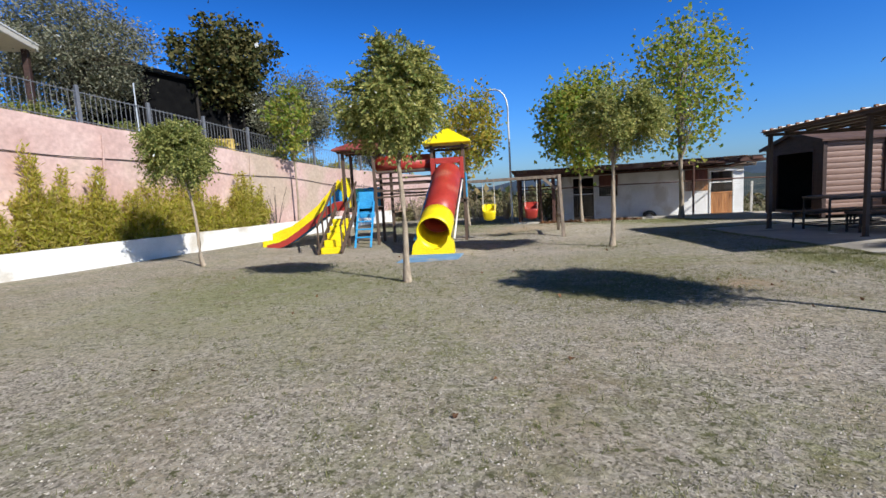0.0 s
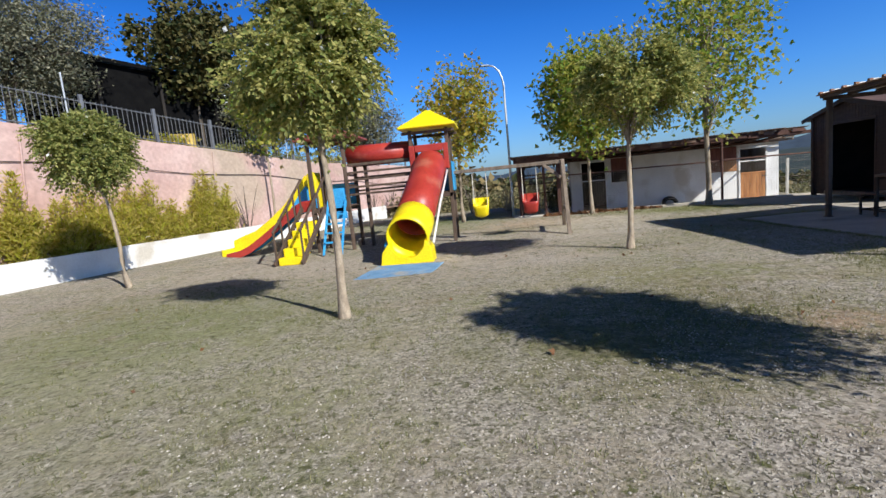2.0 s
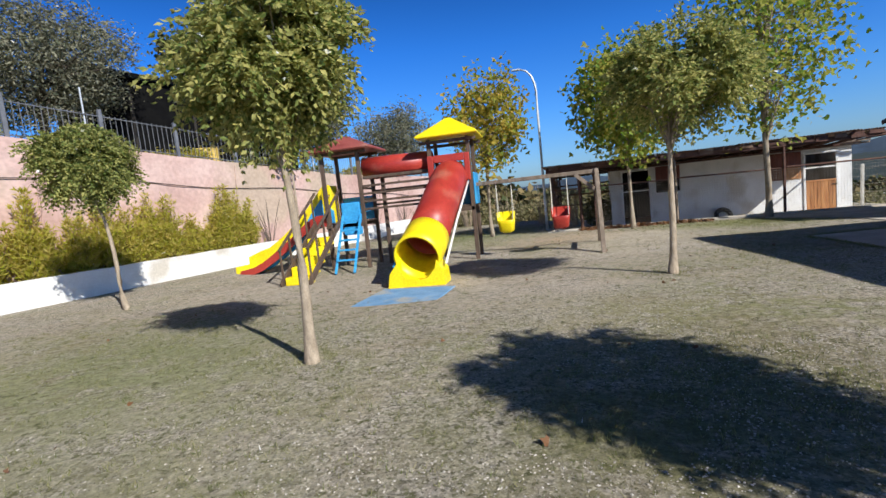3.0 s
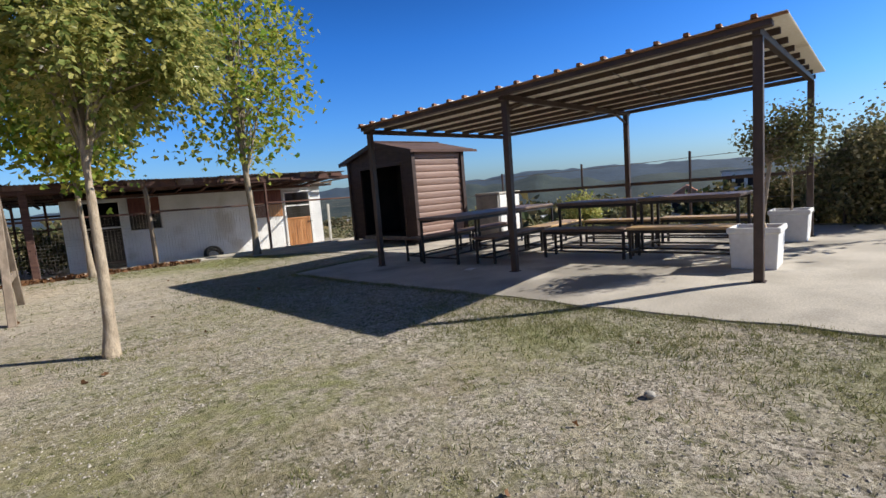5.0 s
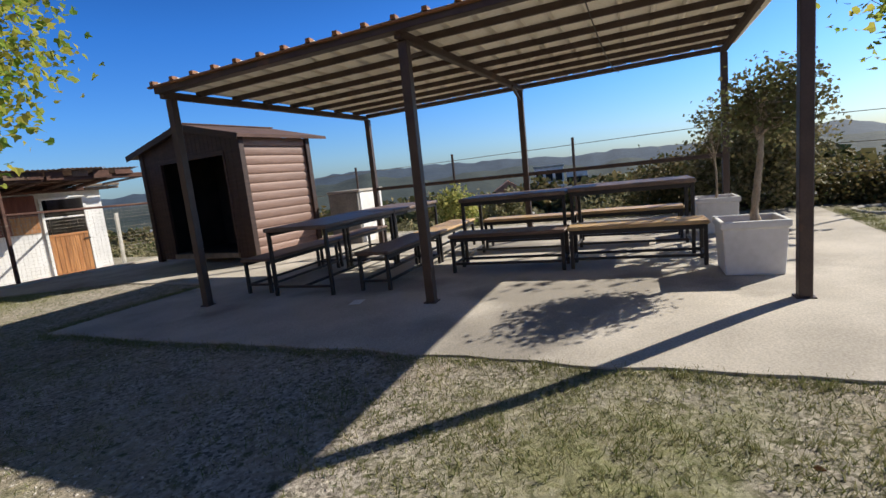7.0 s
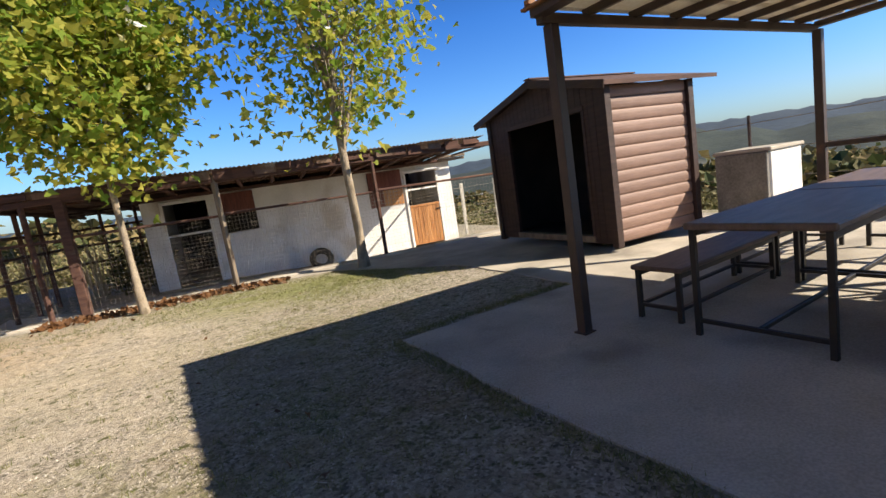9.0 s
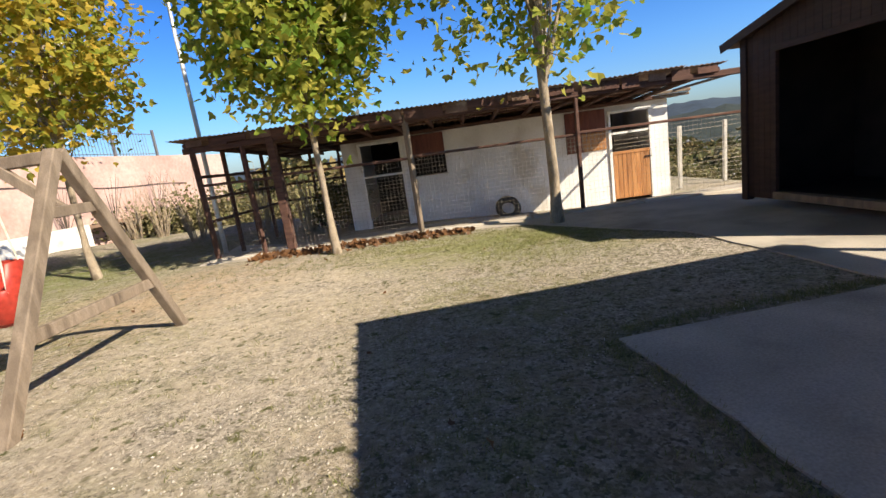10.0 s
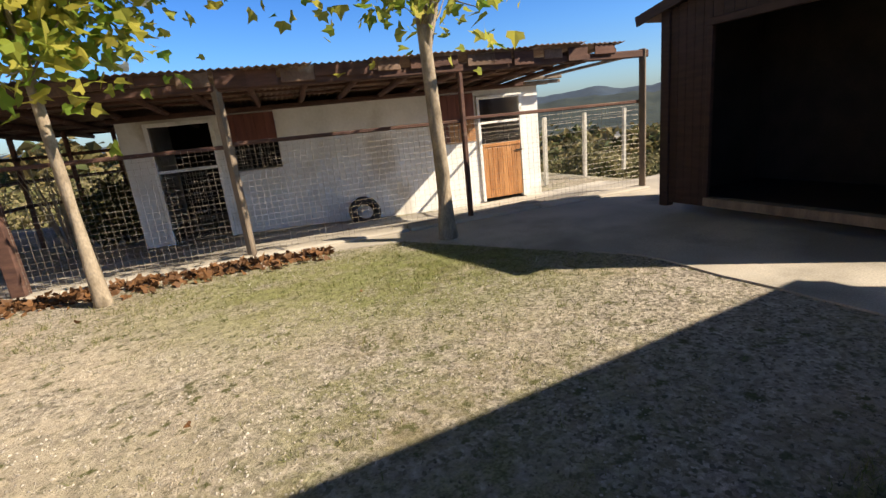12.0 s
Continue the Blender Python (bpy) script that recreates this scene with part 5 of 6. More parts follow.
# red entry panel and blue side panel of the tube tower
v, f = pipe([(-0.2, -0.3, 2.22), (-0.2, -0.42, 2.22), (-0.2, -0.72, 2.14), (-0.26, -1.5, 1.74), (-0.33, -2.4, 1.26), (-0.39, -3.1, 0.90)], 0.46, 0.03)
mesh_ob("tube", v, f, M["red"], play, "faded red plastic tube slide", smooth=True)
v, f = pipe([(-0.385, -3.06, 0.915), (-0.41, -3.35, 0.77), (-0.43, -3.62, 0.67), (-0.45, -3.92, 0.57)], 0.48, 0.04)
mesh_ob("tube_mouth", v, f, M["yellow"], play, "yellow tube end", smooth=True)
bm = bmesh.new()
ring = [[bm.verts.new((-0.45 + x, y, z)) for x, z in ((-0.62, 0.0), (-0.57, 0.28), (-0.40, 0.5), (-0.36, 0.34), (-0.2, 0.17), (0, 0.12), (0.2, 0.17), (0.36, 0.34), (0.40, 0.5), (0.53, 0.28), (0.55, 0.0))] for y in (-4.0, -3.4)]
for k in range(10):
    bm.faces.new((ring[0][k], ring[0][k + 1], ring[1][k + 1], ring[1][k]))
bm.faces.new(ring[0][::-1])
bm.faces.new(ring[1])
part("mouth_base", bm, M["yellow"], play, "yellow foot of the tube")
for side, mt, nm in ((1, "frame_white", "white seam strip"), (-1, "blue", "blue tube edge")):
    v, f = sweep([(-0.2 + side * 0.5, -0.75, 2.05), (-0.26 + side * 0.515, -1.5, 1.66), (-0.33 + side * 0.515, -2.4, 1.18), (-0.39 + side * 0.53, -3.2, 0.72), (-0.43 + side * 0.54, -3.8, 0.4)], [0.028 if side > 0 else 0.05] * 5, 6)
    mesh_ob("tube_edge", v, f, M[mt], play, nm, smooth=True)
part("entry_panel", Box(-0.76, -0.56, 2.1, -0.60, -0.51, 2.82, bevel=0.015), M["red"], play)
part("entry_panel", Box(0.22, -0.56, 2.1, 0.36, -0.51, 2.82, bevel=0.015), M["red"], play)
part("entry_panel", Box(-0.597, -0.555, 2.62, 0.217, -0.515, 2.82, bevel=0.015), M["red"], play)
part("side_panel", Box(0.395, -0.42, 1.46, 0.43, 0.46, 2.3, bevel=0.012), M["blue"], play, "pale blue side panel")
part("back_panel", Box(-0.66, 0.56, 1.46, 0.3, 0.59, 2.3, bevel=0.012), M["blue"], play)
# covered bridge and climbing bars
v, f = pipe([(-2.68, -0.02, 2.74), (-1.9, -0.02, 2.74), (-0.72, -0.02, 2.72)], 0.30, 0.025)
mesh_ob("tunnel", v, f, M["red"], play, "red crawl tunnel between the towers", smooth=True)
part("tunnel_beam", Box(-2.66, -0.36, 2.44, -0.76, -0.28, 2.52), M["playwood"], play)
part("tunnel_beam", Box(-2.66, 0.24, 2.44, -0.76, 0.32, 2.52), M["playwood"], play)
for z in (1.62, 1.83, 2.04, 2.25):
    part("climbing_bar", Box(-2.66, -0.43, z - 0.03, -0.76, -0.38, z + 0.03), M["playwood"], play)
for z in (1.72, 2.12):
    part("climbing_bar", Box(-2.66, 0.5, z - 0.03, -0.76, 0.55, z + 0.03), M["playwood"], play)
part("post", Box(-2.30, 0.1, -0.1, -2.2, 0.2, 2.44, bevel=0.01), M["playwood"], play)
# open slide
line = [(-3.8, 1.36), (-4.15, 1.36), (-4.45, 1.26), (-4.95, 0.92), (-5.55, 0.52), (-6.0, 0.27), (-6.3, 0.17), (-6.75, 0.13)]
tops = [0.55, 0.98, 0.74, 0.56, 0.52, 0.50, 0.52, 0.40]


def slide_side(y0, y1, lift):
    vs, fs = [], []
    for (x, z), t in zip(line, lift):
        vs += [(x, y0, z - 0.12), (x, y0, z + t), (x, y1, z + t), (x, y1, z - 0.12)]
    for i in range(len(line) - 1):
        a = 4 * i
        for k in range(4):
            j = (k + 1) % 4
            fs.append((a + k, a + j, a + 4 + j, a + 4 + k))
    a = 4 * (len(line) - 1)
    return vs, fs + [(0, 3, 2, 1), (a, a + 1, a + 2, a + 3)]


v, f = slide_side(0.10, 0.18, [t * 1.0 for t in tops])
mesh_ob("slide_side", v, f, M["yellow"], play, "yellow curved slide side")
v, f = slide_side(0.04, 0.098, [0.3, 0.66, 0.44, 0.14, 0.08, 0.06, 0.05, 0.05])
mesh_ob("slide_liner", v, f, M["blue"], play, "blue inner slide wall")
v, f = slide_side(-0.42, -0.35, [0.22, 0.2, 0.16, 0.12, 0.12, 0.10, 0.08, 0.05])
mesh_ob("slide_side", v, f, M["red"], play, "red slide side")
vs, fs = [], []
for x, z in line:
    vs += [(x, -0.35, z - 0.03), (x, 0.10, z - 0.03), (x, 0.10, z - 0.07), (x, -0.35, z - 0.07)]
for i in range(len(line) - 1):
    for k in range(4):
        fs.append((4 * i + k, 4 * i + (k + 1) % 4, 4 * i + 4 + (k + 1) % 4, 4 * i + 4 + k))
mesh_ob("chute", vs, fs, M["blue"], play, "blue slide chute")
part("slide_foot", Box(-6.95, -0.36, 0.0, -6.76, 0.18, 0.30, bevel=0.03), M["yellow"], play, "rounded yellow slide foot")
part("slide_arch", Box(-3.9, 0.08, 1.32, -3.84, 0.62, 2.4, bevel=0.02), M["yellow"], play)
part("slide_arch", Box(-3.9, -0.42, 1.32, -3.84, -0.2, 2.35, bevel=0.02), M["yellow"], play)
part("slide_arch", Box(-3.9, -0.198, 2.12, -3.84, 0.078, 2.42, bevel=0.02), M["yellow"], play)
# stair
for k in range(5):
    z, y = 0.2 * (k + 1), -2.75 + 0.34 * k
    part("step", Box(-4.02, y, z - 0.2 if k == 0 else z - 0.22, -3.42, y + 0.36, z, bevel=0.02), M["yellow"], play, "yellow plastic step")
for x in (-4.08, -3.36):
    part("stringer", Bar((x, -2.85, 0.02), (x, -0.6, 1.36), 0.05, 0.16), M["playwood"], play)
    part("handrail", Bar((x, -2.75, 0.85), (x, -0.45, 2.2), 0.06, 0.05), M["playwood"], play)
    for k in range(5):
        y = -2.7 + 0.5 * k
        part("baluster", Bar((x, y, max(0.0, (y + 2.85) * 0.595)), (x, y, 0.88 + (y + 2.75) * 0.587), 0.045, 0.045), M["playwood"], play)
part("front_panel", Box(-3.32, -0.5, 0.95, -2.78, -0.46, 1.85, bevel=0.03), M["blue"], play, "blue moulded panel")
part("front_panel", Box(-3.72, 0.66, 1.32, -2.78, 0.69, 2.0, bevel=0.02), M["blue"], play)
for k in range(5):
    z = 0.35 + 0.25 * k
    part("ladder_rung", Bar((-3.28, -1.3 + 0.17 * k, z), (-2.8, -1.3 + 0.17 * k, z), 0.05, 0.05), M["blue"], play, "blue ladder rung")
for x in (-3.3, -2.78):
    part("ladder_rail", Bar((x, -1.45, 0.02), (x, -0.5, 1.5), 0.06, 0.05), M["blue"], play, "blue ladder rail")
for z in (1.6, 1.9, 2.2):
    part("guard_rail", Box(-2.73, -0.36, z - 0.03, -2.68, 0.6, z + 0.03), M["playwood"], play)
tagged(part("rubber_mat", Box(-0.72, -0.72, 0, 0.72, 0.72, 0.022, bevel=0.006), M["bluemat"]), "worn pale blue rubber mat below the tube slide", "mat").matrix_basis = pose(-0.42, 11.7, height(-0.4, 11.7) + 0.005, 0, 0, -6)

# swing
sw = root("swing_set", pose(3.45, 16.1, 0), "weathered timber swing frame tied to the play tower", "swing")
part("beam", Bar((-3.05, 0.62, 1.86), (0.03, 0.0, 1.86), 0.10, 0.10, 0.008), M["greywood"], sw)
apex = Vector((0.0, 0.0, 1.86))
for x, y in ((-0.08, -1.2), (0.12, 1.16)):
    part("leg", Bar((x, y, -0.08), (apex.x + 0.01, 0.02 * (1 if y > 0 else -1), 1.9), 0.10, 0.10, 0.008), M["greywood"], sw)
part("crosspiece", Bar((-0.05, -0.84, 0.58), (0.09, 0.81, 0.58), 0.05, 0.10, 0.006), M["greywood"], sw)
part("crosspiece", Bar((-0.02, -0.3, 1.42), (0.03, 0.29, 1.42), 0.05, 0.09, 0.006), M["greywood"], sw)
part("knee_brace", Bar((-0.5, 0.07, 1.82), (-0.02, 0.0, 1.40), 0.05, 0.09, 0.006), M["greywood"], sw)


def swing_seat(x, y, shell, liner, label):
    t = root("bucket_swing", pose(x, y, 0.5, 0, 0, -8), label, "bucket swing", "bucket swing seats")
    bm = bmesh.new()
    rings = [(0.10, 0.08, 0.0), (0.19, 0.14, 0.05), (0.215, 0.165, 0.25), (0.235, 0.18, 0.55), (0.222, 0.167, 0.56), (0.19, 0.14, 0.25), (0.15, 0.10, 0.09)]
    loops = []
    for a, b, z in rings:
        loops.append([bm.verts.new((a * math.copysign(abs(math.cos(q)) ** 0.55, math.cos(q)), b * math.copysign(abs(math.sin(q)) ** 0.55, math.sin(q)), z - (0.22 if z > 0.3 and math.sin(q) < -0.4 else 0))) for q in np.linspace(0, 2 * math.pi, 24, endpoint=False) + 0.05])
    for a, b in zip(loops, loops[1:]):
        for k in range(24):
            bm.faces.new((a[k], a[(k + 1) % 24], b[(k + 1) % 24], b[k]))
    bm.faces.new(loops[0][::-1])
    bm.faces.new(loops[-1])
    bucket = part("shell", bm, M[shell], t, "", True)
    part("seat_pad", Box(-0.14, -0.09, 0.095, 0.14, 0.09, 0.13, bevel=0.02), M[liner], t)
    part("back_trim", Box(-0.15, 0.172, 0.06, 0.15, 0.2, 0.4, bevel=0.014), M[liner], t)
    for a in (-0.2, 0.2):
        for b in (-0.1, 0.12):
            part("rope", Rod((a, b, 0.3), (a, 0.0, 1.32), 0.009, seg=6), M["rope"], bucket)


swing_seat(2.55, 16.28, "red", "blue", "red bucket swing seat with blue trim hanging on ropes")
swing_seat(1.15, 16.57, "yellow", "yellow", "yellow bucket swing seat hanging on ropes")

# ---- upper terrace ----
tf = root("terrace_fence", WEST, "grey iron picket fence on top of the pink wall", "fence")
pk = part("picket", Rod((0, 0, 0), (0, 0, 1.0), 0.009, seg=5), M["ironfence"], tf)
pk.matrix_basis = pose(-9.05, 1.25, wall_top(-9.05))
s = -8.9
while s < 22:
    ob = new("picket", pk.data)
    ob.parent, ob.matrix_basis = tf, pose(s, 1.25, wall_top(s))
    s += 0.155
for k in range(15):
    s = -9.36 + k * 2.27
    part("post", Box(s - 0.05, 1.2, wall_top(s) - 0.1, s + 0.05, 1.3, wall_top(s) + 1.15, bevel=0.008), M["ironfence"], tf)
    if k < 14:
        for z in (0.1, 0.95):
            part("rail", Bar((s, 1.25, wall_top(s) + z), (s + 2.27, 1.25, wall_top(s + 2.27) + z), 0.03, 0.025, 0.003), M["ironfence"], tf)
for k in range(8):
    s = -7.5 + k * 3.2
    x, y = west(s, 2.2)
    shrub("hedge", x, y, wall_top(s), "low green hedge behind the terrace fence", 300 + k, (0.9, 1.5, 0.22), 90, 22, 0.10, M["leaf_bed"] if k % 3 == 1 else M["leaf_round_deep"], "hedge", "terrace hedges")
for k, (s, lean) in enumerate(((1.6, 0), (10.7, 0))):
    x, y = west(s, 1.3)
    ob = part("pole", Rod((0, 0, 0), (0.1 * lean * 0.3, 0, 1.7), 0.024, seg=8), M["galv"])
    ob.matrix_basis = pose(x, y, wall_top(s))
    tagged(ob, "slim pale grey pole on the terrace", "pole", "terrace poles")


def shelter():
    """Long dark shelter on the terrace, a near-black sheet standing near its front."""
    a, b = Vector((-16.9, 20.2, 0)), Vector((-11.2, 29.0, 0))
    d = b - a
    n = d.length
    t = root("shelter", pose(a.x, a.y, 0, 0, 0, math.degrees(math.atan2(d.y, d.x))), "long black-roofed shelter with a near-black front on the terrace", "shelter")
    bm = bmesh.new()
    pr = [(-1.2, -0.15), (-1.2, 0.0), (3.2, 1.0), (3.2, 0.85)]
    rows = [[bm.verts.new((x, y, z0 + z)) for y, z in pr] for x, z0 in ((0, 8.5), (n, 7.5))]
    for k in range(4):
        bm.faces.new((rows[0][k], rows[0][(k + 1) % 4], rows[1][(k + 1) % 4], rows[1][k]))
    bm.faces.new(rows[0][::-1])
    bm.faces.new(rows[1])
    part("roof", bm, M["blacksheet"], t, "black sheet roof")
    # near-black sheet across the front, just behind the eaves
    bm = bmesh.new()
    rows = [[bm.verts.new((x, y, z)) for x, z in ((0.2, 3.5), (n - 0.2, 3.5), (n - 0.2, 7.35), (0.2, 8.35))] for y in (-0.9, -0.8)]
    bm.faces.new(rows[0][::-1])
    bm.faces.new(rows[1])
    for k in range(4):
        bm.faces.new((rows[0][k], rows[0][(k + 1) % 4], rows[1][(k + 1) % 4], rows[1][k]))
    part("back_wall", bm, M["blacksheet"], t, "near-black sheet")
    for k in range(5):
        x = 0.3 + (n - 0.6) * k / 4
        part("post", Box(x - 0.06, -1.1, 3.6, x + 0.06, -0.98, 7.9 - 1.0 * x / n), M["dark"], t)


shelter()
pg = root("pergola", pose(-14.5, 15.6, 4.5, 0, 0, 20), "cream flat-roofed pergola on brown posts", "pergola")
part("roof", Box(-3.0, -3.0, 2.75, 0.5, 0.6, 2.95, bevel=0.02), M["panel"], pg, "cream flat roof")
part("fascia", Box(-3.02, -3.02, 2.95, 0.52, 0.62, 3.02, bevel=0.01), M["frame_white"], pg)
for x, y in ((0.2, 0.3), (-2.6, 0.3), (0.2, -2.6), (-2.6, -2.6)):
    part("post", Box(x - 0.09, y - 0.09, 0, x + 0.09, y + 0.09, 2.749), M["darkwood"], pg)
# red-roofed hut glimpsed behind the wall's end, and an ochre crate
ob = part("crate", Box(-0.4, -0.3, 0, 0.4, 0.3, 0.55, bevel=0.03), M["ochre"])
x, y = west(5.9, 2.0)
ob.matrix_basis = pose(x, y, wall_top(5.9) + 0.05, 0, 0, 30)
tagged(ob, "ochre plastic crate on the terrace", "crate")

# ---- east edge ----
ef = root("boundary_fence", pose(15.3, 0, 0), "wire boundary fence on thin dark posts along the slope", "fence")
for k in range(8):
    y = 2.0 + 2.8 * k
    part("post", Rod((0, y, height(15.3, y) - 0.2), (0, y, height(15.3, y) + 1.75), 0.03, seg=7), M["brownpaint"], ef)
    if k < 7:
        for z in (0.6, 1.1, 1.6):
            part("wire", Rod((0, y, z + height(15.3, y)), (0, y + 2.8, z + height(15.3, y + 2.8)), 0.006, seg=4), M["wire"], ef)
bxx = root("outdoor_oven", pose(14.0, 15.15, height(14.0, 15.15), 0, 0, 3), "square white rendered block with a grey side by the slab", "oven")
part("body", Box(-0.45, -0.4, 0, 0.5, 0.4, 1.14, bevel=0.02), M["white"], bxx)
# cement of the face away from the sun, its shade put into the colour
part("side_slab", Box(-0.53, -0.38, 0, -0.452, 0.38, 1.141, bevel=0.01), M["cement"], bxx, "grey cement side, darkened for shade")
part("top_slab", Box(-0.5, -0.43, 1.142, 0.53, 0.43, 1.2, bevel=0.012), M["concrete"], bxx)
shrub("flower_shrub", 15.2, 13.2, height(15.2, 13.2), "loose yellow-green shrub at the slab's edge", 71, (0.5, 0.5, 0.5), 70, 30, 0.09, M["leaf_round"], "shrub", "", stems=14, spread_=0.12)
WH = "wild dark hedge shrubs"
for k, (x, y, rx, rz) in enumerate(((15.35, 7.15, 1.1, 1.14), (16.3, 6.0, 1.0, 0.52), (16.0, 4.9, 1.0, 0.46), (16.3, 3.8, 1.1, 0.5), (16.2, 2.3, 1.2, 0.65), (17.6, 5.6, 1.4, 0.6), (17.8, 3.2, 1.5, 0.75), (16.9, 8.4, 1.2, 0.85))):
    shrub("wild_shrub", x, y, height(x, y) - 0.1, "dense dark wild shrub along the boundary", 80 + k, (rx, rx, rz), 330, 44, 0.075, M["leaf_wild"] if k % 3 else M["leaf_scrub"], "shrub", WH, spread_=0.15, stems=20)
# scrub on the slopes beyond
def scrub(name, spots, leaf, material, label, seed):
    rng = np.random.default_rng(seed)
    pts = []
    for x, y, r, h in spots:
        c, q = crown_points(rng, (x, y, height(x, y) + h * 0.45), (r, r, h * 0.6), max(16, int(30 * r)), 30, 0.16 * r, 0.2)
        pts.append(q)
    v, f = leaf_mesh(np.concatenate(pts), leaf, rng)
    return tagged(mesh_ob(name, v, f, material), label, "scrub", kind="stuff")


rng = np.random.default_rng(77)
spots = [(x, y, rng.uniform(0.6, 1.3), rng.uniform(0.7, 1.6)) for x, y in zip(rng.uniform(17.5, 34, 110), rng.uniform(-4, 40, 110))]
scrub("scrub", spots, 0.13, M["leaf_scrub"], "olive-brown scrub on the slope below the yard", 1)
spots = [(x, y, rng.uniform(0.8, 1.8), rng.uniform(1.0, 2.0)) for x, y in zip(rng.uniform(-6, 26, 70), rng.uniform(31, 48, 70))]
scrub("scrub", spots, 0.15, M["leaf_scrub"], "wild scrub north of the stable", 2)
spots = [(x, y, rng.uniform(2, 5), rng.uniform(2, 4.5)) for x, y in zip(rng.uniform(36, 150, 170), rng.uniform(-40, 140, 170))]
spots += [(x, y, rng.uniform(2, 4), rng.uniform(2, 4)) for x, y in zip(rng.uniform(-20, 60, 60), rng.uniform(52, 120, 60))]
scrub("woodland", spots, 0.9, M["leaf_wild"], "scattered trees of the valley", 3)
# bare thicket between wall and stable
for k, (x, y) in enumerate(((0.6, 25.6), (2.2, 26.4), (3.6, 25.9), (-1.6, 28.5), (-3.0, 29.6))):
    rng = np.random.default_rng(400 + k)
    t = root("bare_shrub", pose(x, y, height(x, y)), "leafless pale-stemmed shrub beyond the stable yard", "shrub", "bare shrubs")
    for j in range(26):
        a, o = rng.uniform(0, 6.28), rng.uniform(0.2, 0.8)
        h = rng.uniform(1.0, 2.1)
        v, f = sweep([(0.15 * math.cos(a), 0.15 * math.sin(a), -0.05), (o * 0.5 * math.cos(a), o * 0.5 * math.sin(a), h * 0.5), (o * math.cos(a + 0.2), o * math.sin(a + 0.2), h)], [0.016, 0.011, 0.004], 5, False)
        mesh_ob("stem", v, f, M["bark"], t)
shrub("wild_shrub", 4.6, 25.4, height(4.6, 25.4), "dark leafy shrub behind the wire cage", 90, (0.75, 0.75, 0.7), 120, 22, 0.1, M["leaf_dark"], "shrub", WH)
for k, s in enumerate((7.0, 11.6, 14.0, 16.6, 18.6, 21.0)):
    x, y = west(s, 0.6)
    t = root("bare_shrub", pose(x, y, 0.5), "thin reddish climbing stems against the pink wall", "shrub", "bare shrubs")
    rng = np.random.default_rng(500 + k)
    for j in range(14):
        a, h = rng.uniform(-0.7, 0.7), rng.uniform(0.8, 1.9)
        v, f = sweep([(0.1 * a, 0.05, -0.05), (0.5 * a, 0.05, h * 0.5), (a, 0.1 * rng.normal(), h)], [0.013, 0.009, 0.004], 5, False)
        mesh_ob("stem", v, f, M["darkbark"], t)


# far houses
def house(x, y, w, d, z1, roof, label, turn):
    z0 = height(x, y) - 1
    t = root("house", pose(x, y, z0, 0, 0, turn), label, "house", "far houses")
    h = z1 - z0
    part("wall", Box(-w / 2, -d / 2, 0, w / 2, d / 2, h, bevel=0.05), M["white"], t)
    if roof:
        bm = bmesh.new()
        a = [[bm.verts.new((sx * (w / 2 + 0.5), y, z)) for y, z in ((-d / 2 - 0.5, h - 0.1), (0, h + 1.6), (d / 2 + 0.5, h - 0.1))] for sx in (-1, 1)]
        for k in range(2):
            bm.faces.new((a[0][k], a[0][k + 1], a[1][k + 1], a[1][k]))
        bm.faces.new(a[0])
        bm.faces.new(a[1][::-1])
        part("roof", bm, M["terracotta"], t, "orange tiled roof")
    else:
        part("roof", Box(-w / 2 - 0.2, -d / 2 - 0.2, h + 0.01, w / 2 + 0.2, d / 2 + 0.2, h + 0.35, bevel=0.03), M["concrete"], t)
    for k in range(3):
        y = -d / 2 + d * (k + 0.5) / 3
        part("window", Box(-w / 2 - 0.04, y - 0.6, h - 2.4, -w / 2 + 0.1, y + 0.6, h - 0.9, bevel=0.02), M["dark"], t)


house(93.5, 30.3, 4, 5, 0.9, False, "far white flat-roofed house in the valley", 13)
house(94.5, 25.6, 4, 3.6, -0.2, False, "far white house, lower than the one beside it", 13)
house(78.5, 33.2, 4, 4.2, -2.0, True, "far house with an orange tiled roof", 20)
wv = [(60 + 150 * math.cos(a) * 0.6 + 120, 95 + 30 * math.sin(a), -14.0) for a in np.linspace(0, 2 * math.pi, 40, endpoint=False)]
tagged(mesh_ob("water", wv, [tuple(range(40))], M["water"]), "pale strip of lake water in the valley", "water", kind="structure")


# ---- loose matter on the ground ----
def off_slab(x, y):
    return not (3.6 < y < 23.6 and slab_left(y) - 0.05 < x < slab_right(y)) and not (y > 20.4 and x > 2)


rng = np.random.default_rng(123)
PATHLINE = [(0.6, 0.6), (1.3, 2.5), (2.5, 5.2), (3.8, 7.2), (5.5, 9.6), (6.1, 12), (6.2, 15.5), (6.5, 18.5)]
pts = []
for cx, cy in PATHLINE:
    q = rng.normal(size=(10000, 2)) * (2.3, 2.0) + (cx, cy)
    pts.append(q)
pts = np.concatenate(pts)
keep = [k for k in range(len(pts)) if off_slab(*pts[k]) and noise.noise((pts[k][0] * 0.5, pts[k][1] * 0.5, 2)) > -0.25]
pts = pts[keep]
pz = np.array([height(x, y) for x, y in pts])
sz = 0.004 + 0.0075 * rng.uniform(0, 1, len(pts)) ** 2
octa = np.array([(1, 0, 0), (0, 1, 0), (-1, 0, 0), (0, -1, 0), (0, 0, 0.7), (0, 0, -0.5)])
ang = rng.uniform(0, 6.28, len(pts))
st = rng.uniform(0.6, 1.5, len(pts))
ca, sa = np.cos(ang), np.sin(ang)
v = octa[None] * sz[:, None, None]
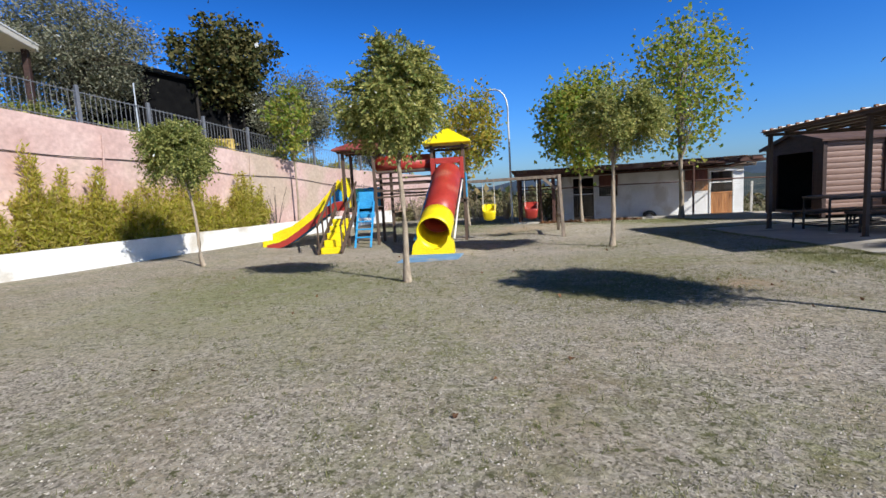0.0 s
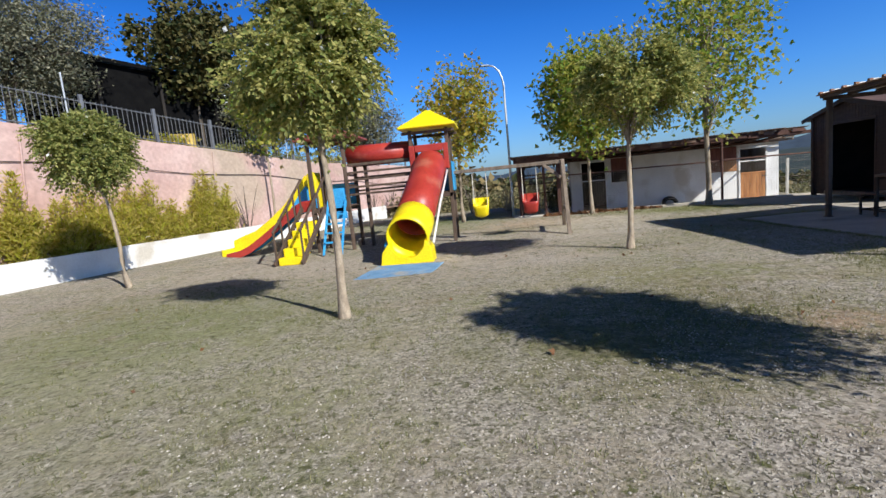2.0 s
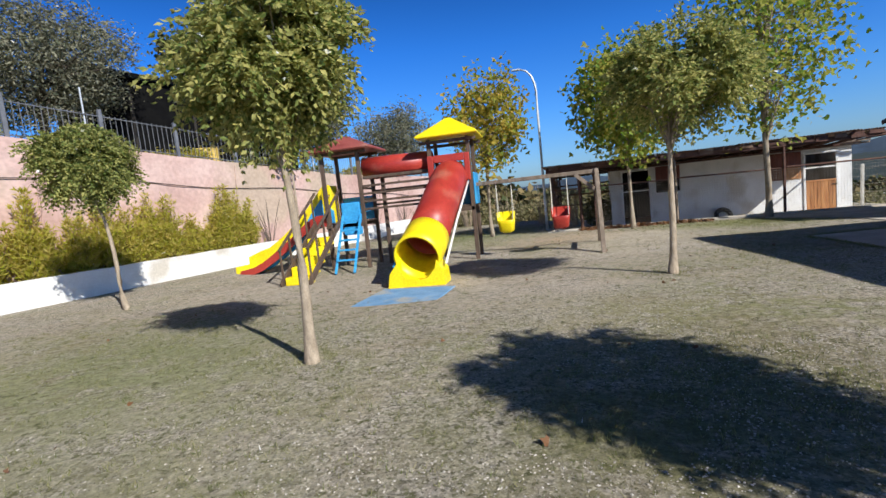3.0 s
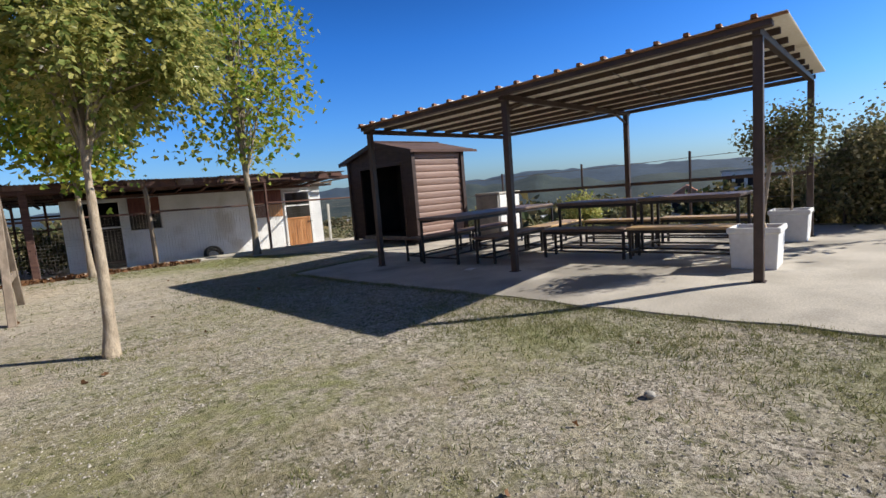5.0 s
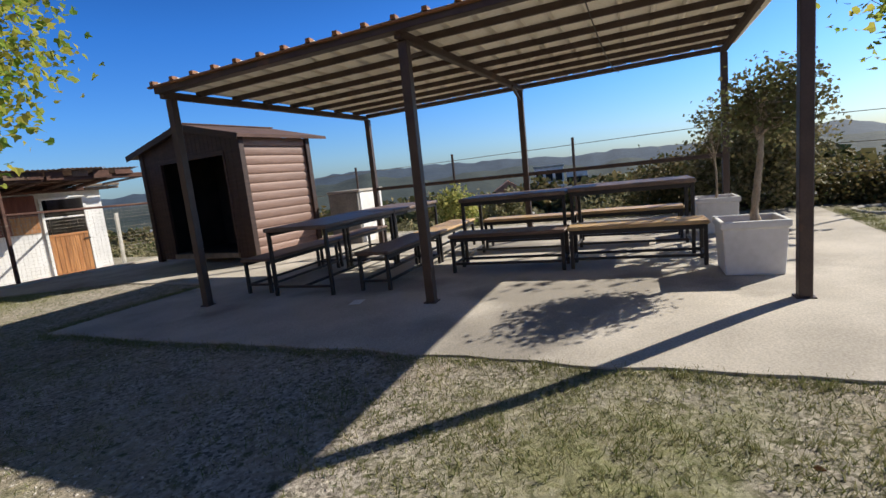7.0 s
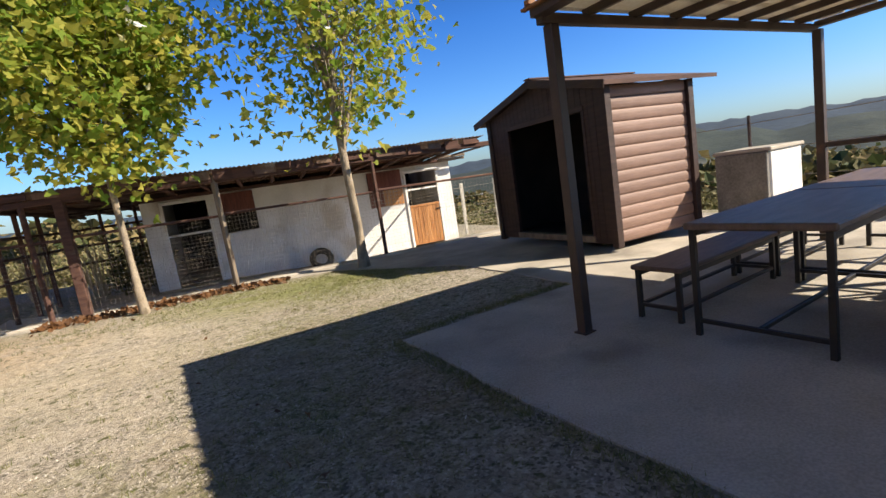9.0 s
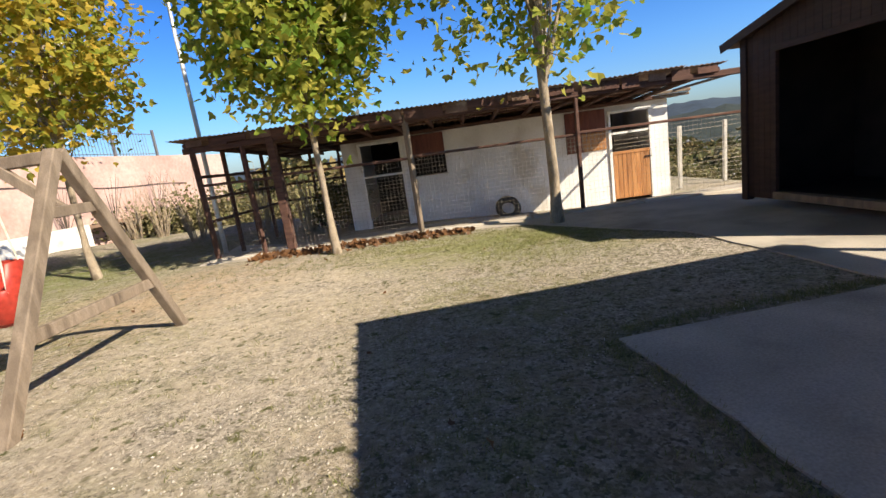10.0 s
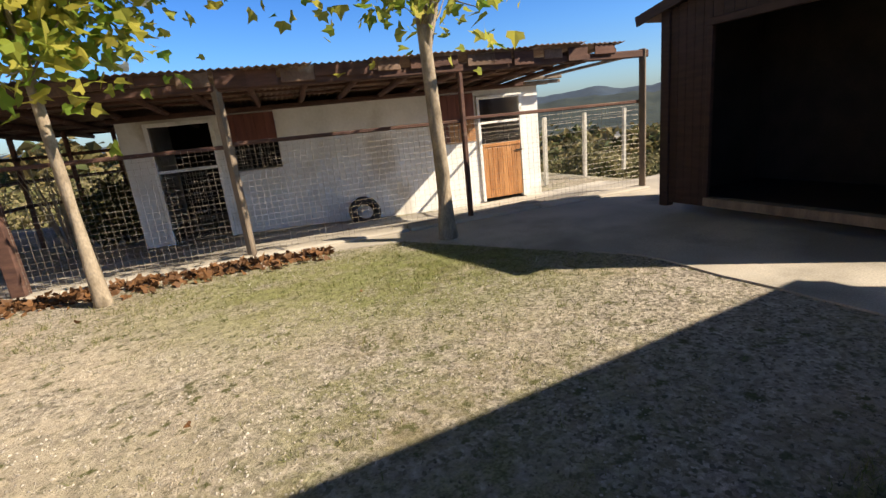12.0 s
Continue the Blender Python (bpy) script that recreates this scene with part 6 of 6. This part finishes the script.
v[:, :, 0] *= st[:, None]
vx = v[:, :, 0] * ca[:, None] - v[:, :, 1] * sa[:, None] + pts[:, 0:1]
vy = v[:, :, 0] * sa[:, None] + v[:, :, 1] * ca[:, None] + pts[:, 1:2]
vz = v[:, :, 2] + pz[:, None] + 0.002
V_ = np.stack([vx, vy, vz], axis=2).reshape(-1, 3)
tri = np.array([(0, 1, 4), (1, 2, 4), (2, 3, 4), (3, 0, 4)])
F_ = (np.arange(len(pts))[:, None, None] * 6 + tri[None]).reshape(-1, 3)
tagged(mesh_ob("gravel", V_, F_, M["pebble"]), "loose pale gravel stones on the worn lawn", "gravel", kind="stuff")

# short grass in tufts, thicker in the green patches
GREEN = [(8.4, 18.7, 0.9, 1.0, 900), (7.0, 9.2, 0.45, 0.9, 900), (7.2, 7.4, 0.5, 1.0, 700), (6.9, 5.6, 0.5, 0.8, 400), (6.2, 13.4, 0.8, 1.6, 500), (-3.0, 9.8, 1.6, 1.3, 900), (-1.0, 6.5, 1.8, 1.5, 700), (3.2, 7.4, 1.1, 0.8, 700), (1.0, 3.0, 2.0, 1.6, 600), (-1, 22.5, 2.5, 1.6, 900), (13.0, 4.9, 1.3, 0.6, 700), (2.5, 16, 3, 3, 300), (4.5, 6, 2, 2, 400), (5.5, 19.6, 1.4, 0.5, 500), (3.95, 11.9, 0.4, 0.3, 120), (-0.5, 8.4, 0.4, 0.3, 120)]
roots = []
for cx, cy, rx, ry, n in GREEN:
    q = rng.normal(size=(n, 2)) * (rx, ry) + (cx, cy)
    roots += [(x, y) for x, y in q if off_slab(x, y)]
for y in rng.uniform(4.2, 14.9, 900):
    roots.append((slab_left(y) - 0.03 - abs(rng.normal()) * 0.06, y))
for x in rng.uniform(7.6, 9.7, 220):
    roots.append((x, 14.98 + abs(rng.normal()) * 0.06))
for x in rng.uniform(9.5, 14.5, 400):
    roots.append((x, 6.22 - abs(rng.normal()) * 0.12))
roots = np.array(roots)
B = 9
bx = np.repeat(roots, B, axis=0) + rng.normal(size=(len(roots) * B, 2)) * 0.035
bz = np.array([height(x, y) for x, y in bx])
n = len(bx)
ang, hgt, wid = rng.uniform(0, 6.28, n), rng.uniform(0.012, 0.05, n), rng.uniform(0.002, 0.004, n)
lx, ly = rng.normal(size=n) * 0.02, rng.normal(size=n) * 0.02
c, s_ = np.cos(ang) * wid, np.sin(ang) * wid
V_ = np.stack([np.stack([bx[:, 0] - c, bx[:, 1] - s_, bz], 1), np.stack([bx[:, 0] + c, bx[:, 1] + s_, bz], 1), np.stack([bx[:, 0] + lx, bx[:, 1] + ly, bz + hgt], 1)], 1).reshape(-1, 3)
tagged(mesh_ob("grass", V_, np.arange(3 * n).reshape(-1, 3), M["blade"]), "short sparse green grass in the worn lawn", "grass", kind="stuff")

# fallen leaves: a drift along the stable fence and single ones
pts = []
for k in range(1000):
    x = rng.uniform(-9.4, -5.3)
    w = ST @ Vector((x, -3.5 - abs(rng.normal()) * 0.22, 0))
    pts.append((w.x, w.y, height(w.x, w.y) + 0.01 + abs(rng.normal()) * 0.02))
for k in range(90):
    x, y = rng.uniform(-5, 7.3), rng.uniform(0, 20)
    pts.append((x, y, height(x, y) + 0.012))
v, f = leaf_mesh(np.array(pts), np.where(np.arange(len(pts)) < 1000, 0.10, 0.055)[:, None], rng, True)
tagged(mesh_ob("fallen_leaves", v, f, M["leaf_dry"]), "dry brown leaves drifted along the stable fence", "leaves", kind="stuff")
bm = bmesh.new()
bmesh.ops.create_icosphere(bm, subdivisions=2, radius=0.038)
for q in bm.verts:
    q.co *= 1 + 0.35 * noise.noise(q.co * 14)
    q.co.z *= 0.6
ob = part("stone", bm, M["stone"])
ob.matrix_basis = pose(6.07, 7.40, 0.02, 0, 0, 20)
tagged(ob, "fist-sized pale stone lying on the lawn", "stone")
ob = part("paper_scrap", Box(-0.09, -0.06, 0, 0.09, 0.06, 0.006, bevel=0.002), M["frame_white"])
ob.matrix_basis = pose(8.82, 11.48, height(8.82, 11.48) + 0.018, 0, 0, 15)
tagged(ob, "white scrap of paper on the concrete", "paper")
